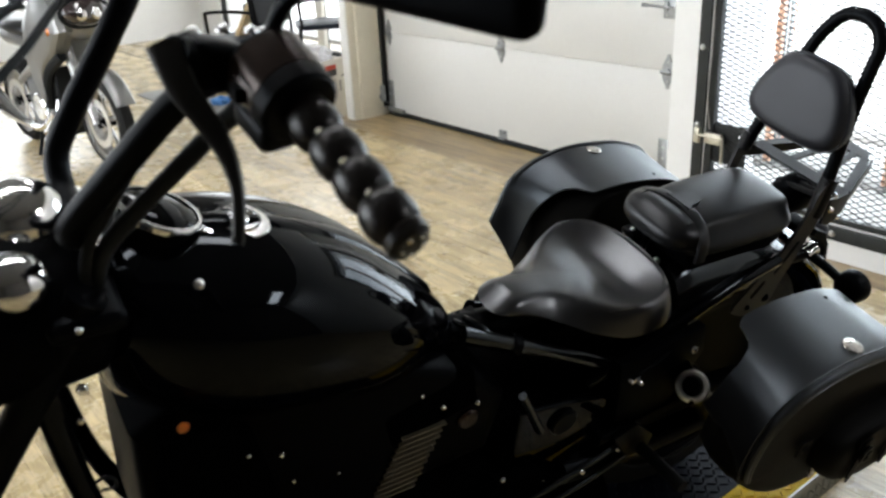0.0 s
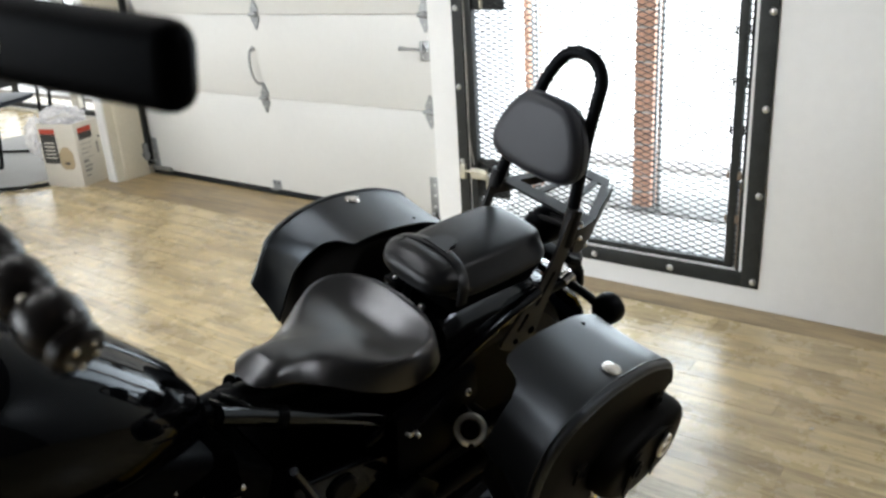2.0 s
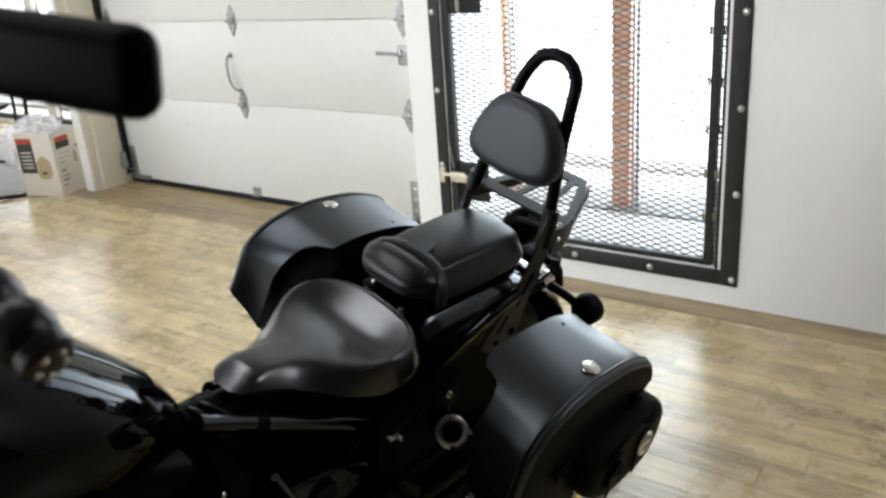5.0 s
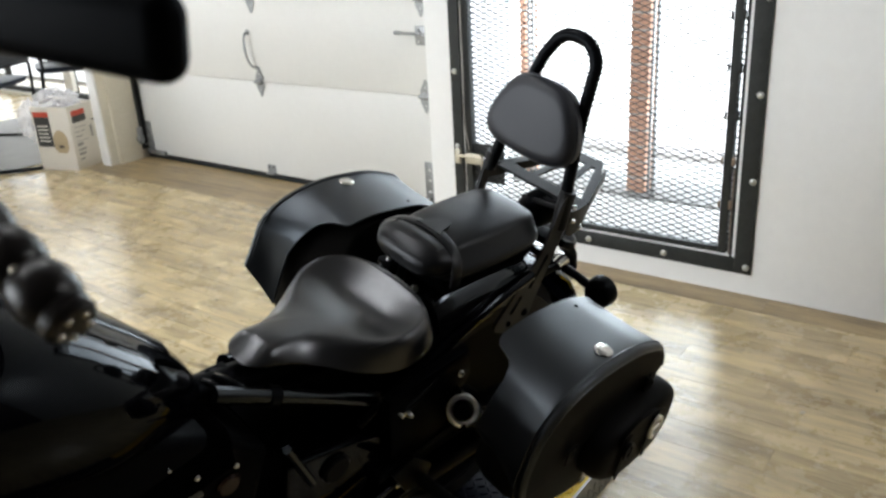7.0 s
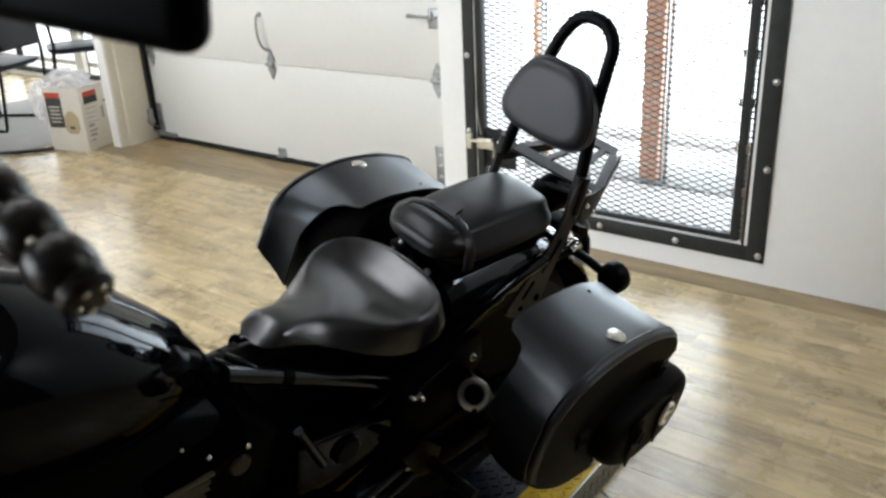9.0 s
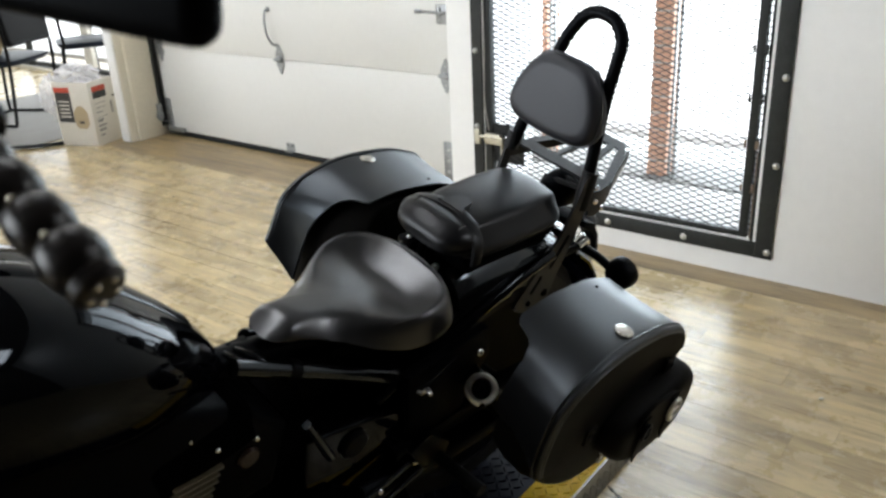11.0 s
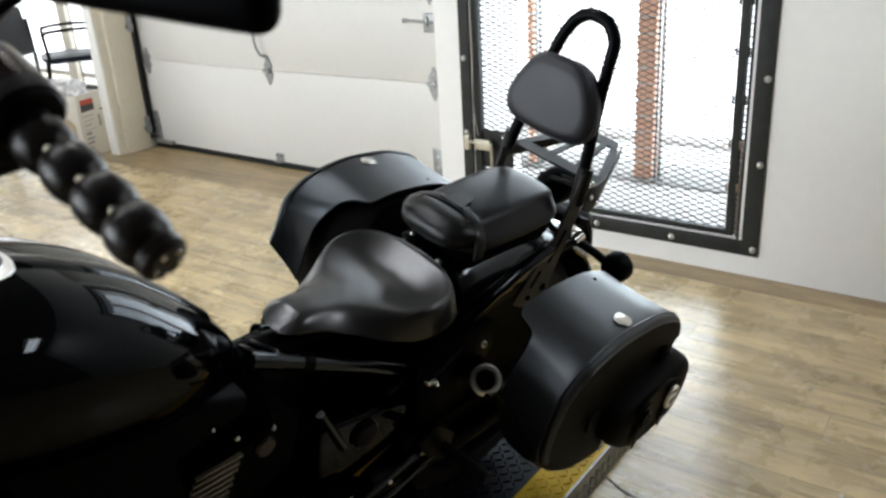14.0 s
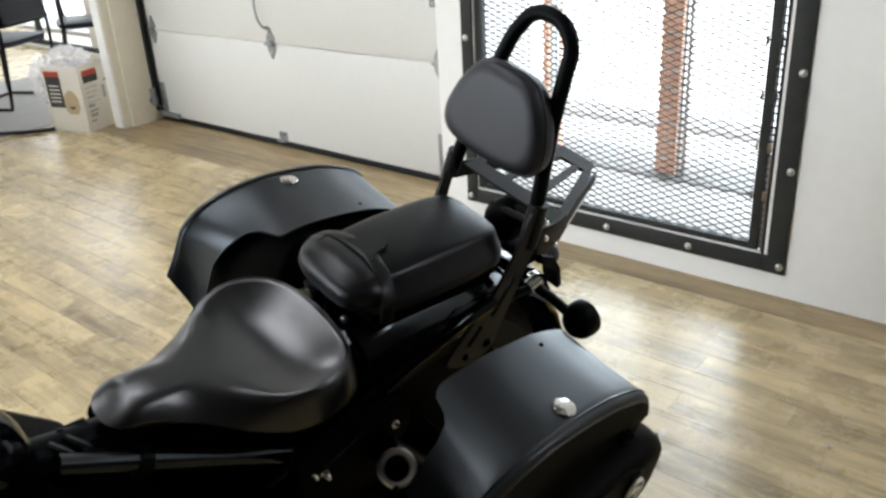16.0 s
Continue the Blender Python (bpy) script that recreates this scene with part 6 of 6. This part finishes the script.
single("floor_mat", box(-0.75, 1.0, 1.72, 3.4, 0.001, 0.006, 0.002), plain("pale_mat", (0.27, 0.265, 0.25), 0.7, vary=0.12, scale=6, bump=0.1), "pale grey mat under the chairs", "mat")


# ---- small silver motorcycles ----
def small_bike(m):
    b = empty("small_motorcycle", m, "silver faired small motorcycle parked on the floor", "motorcycle", "parked silver motorcycles")

    def road_wheel(name, x, r, w):
        t = part(name, turned([(-w, r * 0.76), (-w, r * 0.90), (-w * 0.6, r * 0.975), (0, r), (w * 0.6, r * 0.975), (w, r * 0.90), (w, r * 0.76)], (x, 0, r), (0, 1, 0), 40, True), TYRE, b, "black tyre", 30)
        part("rim", turned([(-w * 0.85, r * 0.70), (-w * 0.9, r * 0.785), (w * 0.9, r * 0.785), (w * 0.85, r * 0.70), (0.0, r * 0.68)], (x, 0, r), (0, 1, 0), 40, True), ALLOY, t, "silver alloy rim")
        for k in range(5):
            a = 2 * math.pi * k / 5 + 0.3
            dd = Vector((math.cos(a), 0, math.sin(a)))
            mid = Vector((x, 0, r)) + dd * r * 0.40
            part("spoke", join(tube([Vector((x, 0, r)) + dd * 0.03, mid], 0.011, 6, smooth=False), *[tube([mid, Vector((x, 0, r)) + Vector((math.cos(a + q), 0, math.sin(a + q))) * r * 0.70], 0.008, 6, smooth=False) for q in (-0.24, 0.24)]), ALLOY, t)
        part("hub", tube([(x, -w * 1.3, r), (x, w * 1.3, r)], 0.030, 12, smooth=False), SATIN, t)
        part("brake_disc", turned([(0, 0.098), (0.0, 0.142), (0.004, 0.142), (0.004, 0.098)], (x, w * 1.1, r), (0, 1, 0), 36, True), BRIGHT, t, "bare steel brake disc")
        for k in range(6):
            a = 2 * math.pi * k / 6
            part("disc_arm", tube([(x + 0.028 * math.cos(a), w * 1.1, r + 0.028 * math.sin(a)), (x + 0.1 * math.cos(a + 0.3), w * 1.1 + 0.002, r + 0.1 * math.sin(a + 0.3))], 0.005, 6, smooth=False), ALLOY, t)
        part("rim_line", tube([(x + r * 0.775 * math.cos(k * math.pi / 16), w * 0.92, r + r * 0.775 * math.sin(k * math.pi / 16)) for k in range(32)], 0.004, 6, True, 1), CHROME, t, "bright rim edge")

    road_wheel("front_wheel", 0.0, 0.275, 0.042)
    road_wheel("rear_wheel", 1.15, 0.275, 0.05)
    arc = []
    for k in range(11):
        a = radians(25 + 130 * k / 10)
        arc.append([(0.305 * math.cos(a) + 0.012 * math.cos(a) * math.sin(math.pi * j / 8), 0.058 * math.cos(math.pi * j / 8), 0.275 + 0.305 * math.sin(a) + 0.012 * math.sin(a) * math.sin(math.pi * j / 8)) for j in range(9)]
                   + [(0.300 * math.cos(a), 0.054 * math.cos(math.pi * j / 8), 0.275 + 0.300 * math.sin(a)) for j in range(8, -1, -1)])
    part("front_fender", loft(arc), SILVER, b, "silver front fender", 60)
    for s in (-1, 1):
        part("fork_leg", tube([(0.0, s * 0.065, 0.275), (0.20, s * 0.065, 0.74)], 0.02, 10, smooth=False), ALLOY, b)
        fair = [(-0.02, 0.80), (0.03, 0.92), (0.14, 1.02), (0.30, 1.00), (0.48, 0.84), (0.56, 0.64), (0.52, 0.48), (0.42, 0.34), (0.36, 0.34), (0.34, 0.50), (0.26, 0.60), (0.10, 0.68)]
        rows_ = []
        for yy, sc in ((0.085, 0.90), (0.13, 1.0), (0.165, 0.97), (0.182, 0.84), (0.188, 0.60)):
            rows_.append([(0.27 + (x - 0.27) * sc + 0.25 * max(0.0, yy - 0.10) * (x < 0.2), s * yy, 0.72 + (z - 0.72) * sc) for x, z in fair])
        part("fairing", loft(rows_), SILVER, b, "silver side fairing", 24)
        part("lower_duct", tube([(0.12, s * 0.13, 0.66), (0.27, s * 0.15, 0.57), (0.35, s * 0.155, 0.46), (0.37, s * 0.15, 0.34)], 0.030, 8), RUBBER, b, "black air duct")
        part("fork_cover", tube([(0.05, s * 0.075, 0.40), (0.17, s * 0.075, 0.70)], 0.030, 10, smooth=False), SILVER, b, "silver fork cover")
        part("indicator", dome((0.10, s * 0.172, 0.80), (-0.7, s * 1.0, 0), 0.032, 0.022, 5), AMBER, b, "amber indicator")
    part("nose", loft([ring_yz(x, 0, z, ry, rz, 20, 2.6) for x, ry, rz, z in [(0.0, 0.05, 0.05, 0.84), (0.02, 0.12, 0.10, 0.85), (0.10, 0.16, 0.15, 0.88), (0.20, 0.17, 0.17, 0.90), (0.30, 0.15, 0.14, 0.91)]]), SILVER, b, "silver nose", 60)
    lampb = part("headlamp", loft([ring_yz(x, 0, 0.88 + (x + 0.03) * 0.4, ry, rz, 20, 2.0) for x, ry, rz in [(-0.045, 0.02, 0.015), (-0.040, 0.080, 0.040), (-0.01, 0.125, 0.065), (0.03, 0.145, 0.080)]]), SMOKE, b, "dark clear-lens headlamp", 60)
    for s in (-1, 1):
        part("reflector", dome((-0.038, s * 0.045, 0.88), (-1, s * 0.3, 0.1), 0.034, 0.012, 14), MIRRORGLASS, lampb)
    part("bezel", tube([(0.005, 0.142 * math.cos(k * math.pi / 8), 0.885 + 0.078 * math.sin(k * math.pi / 8)) for k in range(16)], 0.010, 8, True, 2), RUBBER, lampb)
    part("screen", slab_profile([(0.06, 0.98), (0.10, 1.08), (0.20, 1.18), (0.205, 1.17), (0.11, 1.07), (0.07, 0.97)], -0.13, 0.13, 0.002), SMOKE, b, "smoked screen")
    part("engine", box(0.36, 0.72, -0.14, 0.14, 0.18, 0.50, 0.03, 3), GALV, b, "bare metal engine")
    part("header_pipe", tube([(0.38, 0.08, 0.46), (0.33, 0.12, 0.36), (0.36, 0.15, 0.22), (0.50, 0.165, 0.18)], 0.02, 10), CHROME, b, "chrome header pipe")
    part("belly_pan", slab_profile([(0.30, 0.30), (0.36, 0.16), (0.72, 0.14), (0.78, 0.22), (0.60, 0.26), (0.40, 0.28)], -0.12, 0.12, 0.015), RUBBER, b, "black belly pan")
    part("radiator", box(0.27, 0.31, -0.13, 0.13, 0.34, 0.58, 0.006), RUBBER, b, "black radiator")
    for s in (-1, 1):
        part("engine_cover", disc((0.52, s * 0.14, 0.33), (0, s, 0), 0.085, 0.03, 0.008, 24), CHROME, b, "round polished engine cover")
        part("frame_spar", tube([(0.24, s * 0.12, 0.78), (0.45, s * 0.14, 0.62), (0.80, s * 0.13, 0.46)], 0.024, 8), ALLOY, b, "silver frame spar")
    part("exhaust", tube([(0.40, 0.13, 0.30), (0.55, 0.17, 0.20), (0.90, 0.18, 0.24), (1.25, 0.18, 0.36)], lambda u: 0.022 + 0.028 * min(1, max(0, (u - 0.5) * 4)), 12), CHROME, b, "chrome exhaust")
    part("fuel_tank", loft([ring_yz(x, 0, z, ry, rz, 20, 2.5) for x, ry, rz, z in [(0.32, 0.06, 0.05, 0.80), (0.36, 0.13, 0.10, 0.80), (0.50, 0.15, 0.11, 0.79), (0.62, 0.10, 0.07, 0.76), (0.66, 0.04, 0.03, 0.75)]]), SILVER, b, "", 60)
    part("seat", loft([ring_yz(x, 0, z, ry, rz, 20, 2.8) for x, ry, rz, z in [(0.62, 0.06, 0.02, 0.75), (0.68, 0.11, 0.04, 0.755), (0.90, 0.13, 0.045, 0.77), (1.20, 0.09, 0.04, 0.80), (1.28, 0.04, 0.02, 0.81)]]), SEATLEATHER, b, "black seat", 60)
    part("tail", loft([ring_yz(x, 0, z, ry, rz, 16, 2.6) for x, ry, rz, z in [(0.70, 0.10, 0.05, 0.68), (1.0, 0.12, 0.06, 0.71), (1.30, 0.06, 0.04, 0.77), (1.36, 0.03, 0.02, 0.78)]]), SILVER, b, "", 60)
    part("handlebar", tube([(0.16, -0.33, 0.98), (0.17, -0.2, 1.0), (0.20, -0.06, 0.97), (0.20, 0.06, 0.97), (0.17, 0.2, 1.0), (0.16, 0.33, 0.98)], 0.012, 8), RUBBER, b)
    part("stand", tube([(0.62, 0.12, 0.24), (0.62, 0.19, 0.02)], 0.012, 8, smooth=False), RUBBER, b)
    return b


silver = small_bike(pose(-1.60, 1.31, 0.0, 0, 0, 98))
copy_thing(silver, pose(-2.22, 2.75, 0.0, 0, 0, 110))

# ---- vinyl planks ----
FLOOR = bpy.data.objects["floor"]
PLANK_MESH = {}


def plank_row(x0, x1, mat, first, length, y0, y1):
    key = (round(x1 - x0, 4), round(length, 4), mat.name)
    if key not in PLANK_MESH:
        me = finish(box(-(x1 - x0) / 2 + 0.00035, (x1 - x0) / 2 - 0.00035, -length / 2 + 0.00035, length / 2 - 0.00035, -0.004, 0.0, 0.0))
        me.materials.append(mat)
        PLANK_MESH[key] = me
    y = y0 - first
    while y < y1:
        p = new("plank", PLANK_MESH[key])
        p.parent = FLOOR
        p.matrix_basis = pose((x0 + x1) / 2, y + length / 2, 0)
        y += length


rng = random.Random(4)
WIDE, LONG = 0.112, 0.62
plank_row(-0.13, 0.0, PLANKB, 0.4, 0.95, -4.4, 1.3)
plank_row(-0.242, -0.13, PLANK, 0.2, 0.62, -4.4, 1.3)
plank_row(0.0, 0.14, PLANKB, 0.5, 1.2, -1.36, 1.1)
plank_row(0.14, 0.28, PLANKB, 0.1, 1.2, -1.36, 1.1)
x, k = -0.242, 0
while x > -2.7:
    plank_row(x - WIDE, x, PLANK, (0.37 * k + 0.3 * rng.random()) % LONG, LONG, -4.4, 1.3)
    x -= WIDE
    k += 1


def plank_grid(fx0, fx1, fy0, fy1):
    """Planks too far off to tell apart, one mesh of separate boards."""
    verts, faces = [], []
    px = fx0
    while px < fx1 - 0.02:
        qx = min(px + WIDE, fx1)
        py = fy0 - LONG * rng.random()
        while py < fy1:
            a, b = max(py, fy0), min(py + LONG, fy1)
            n = len(verts)
            if b - a > 0.01:
                for z in (-0.0012, -0.0045):
                    verts += [(px + 0.00035, a + 0.00035, z), (qx - 0.00035, a + 0.00035, z), (qx - 0.00035, b - 0.00035, z), (px + 0.00035, b - 0.00035, z)]
                faces += [(n, n + 1, n + 2, n + 3), (n, n + 4, n + 5, n + 1), (n + 1, n + 5, n + 6, n + 2), (n + 2, n + 6, n + 7, n + 3), (n + 3, n + 7, n + 4, n)]
            py += LONG
        px = qx
    me = bpy.data.meshes.new("boards")
    me.from_pydata(verts, [], faces)
    me.materials.append(PLANK)
    ob = new("plank_field", me)
    ob.parent = FLOOR
    ob["kind"] = "stuff"


plank_grid(-6.0, x, -6.5, 6.5)
plank_grid(x, 0.0, 1.2, 6.5)
plank_grid(x, 0.0, -6.5, -4.2)
plank_grid(0.002, 1.75, 1.29, 6.5)

# dark open tear lines in the worn vinyl beside the platform
for path in ([(-1.37, -2.87), (-1.40, -2.93), (-1.412, -3.02), (-1.405, -3.10), (-1.418, -3.19), (-1.395, -3.27), (-1.392, -3.36), (-1.36, -3.47)],
             [(-1.405, -2.94), (-1.47, -2.955), (-1.53, -3.01), (-1.585, -3.02)]):
    rows_, pts = [], curve_points([(a, b, 0) for a, b in path], False, 7)
    for i, p in enumerate(pts):
        w = 0.0022 + 0.0045 * abs(noise.noise(Vector((i * 0.7, 3.1, 0)))) + 0.001 * (i % 3)
        dx = 0.004 * noise.noise(Vector((i * 0.45, 9.0, 0)))
        rows_.append([(p.x + dx - w, p.y, 0.0002), (p.x + dx - w, p.y, 0.0012), (p.x + dx + w, p.y, 0.0012), (p.x + dx + w, p.y, 0.0002)])
    part("torn_seam", loft(rows_), SLAB, FLOOR, "dark torn seam in the vinyl")
for i in range(26):
    p = Vector((-0.1 - 1.2 * rng.random(), -3.9 + 4.6 * rng.random(), 0))
    crumb = bmesh.new()
    bmesh.ops.create_icosphere(crumb, subdivisions=1, radius=0.003 + 0.004 * rng.random())
    for v in crumb.verts:
        v.co = Vector((v.co.x * (1 + rng.random()), v.co.y, v.co.z * 0.5 + 0.002))
    single("debris", crumb, SLAB if i % 4 else CARD, "small crumb of dirt lying on the vinyl floor", "debris", "crumbs on the floor", m=pose(p.x, p.y, 0.0005, 0, 0, 360 * rng.random()))
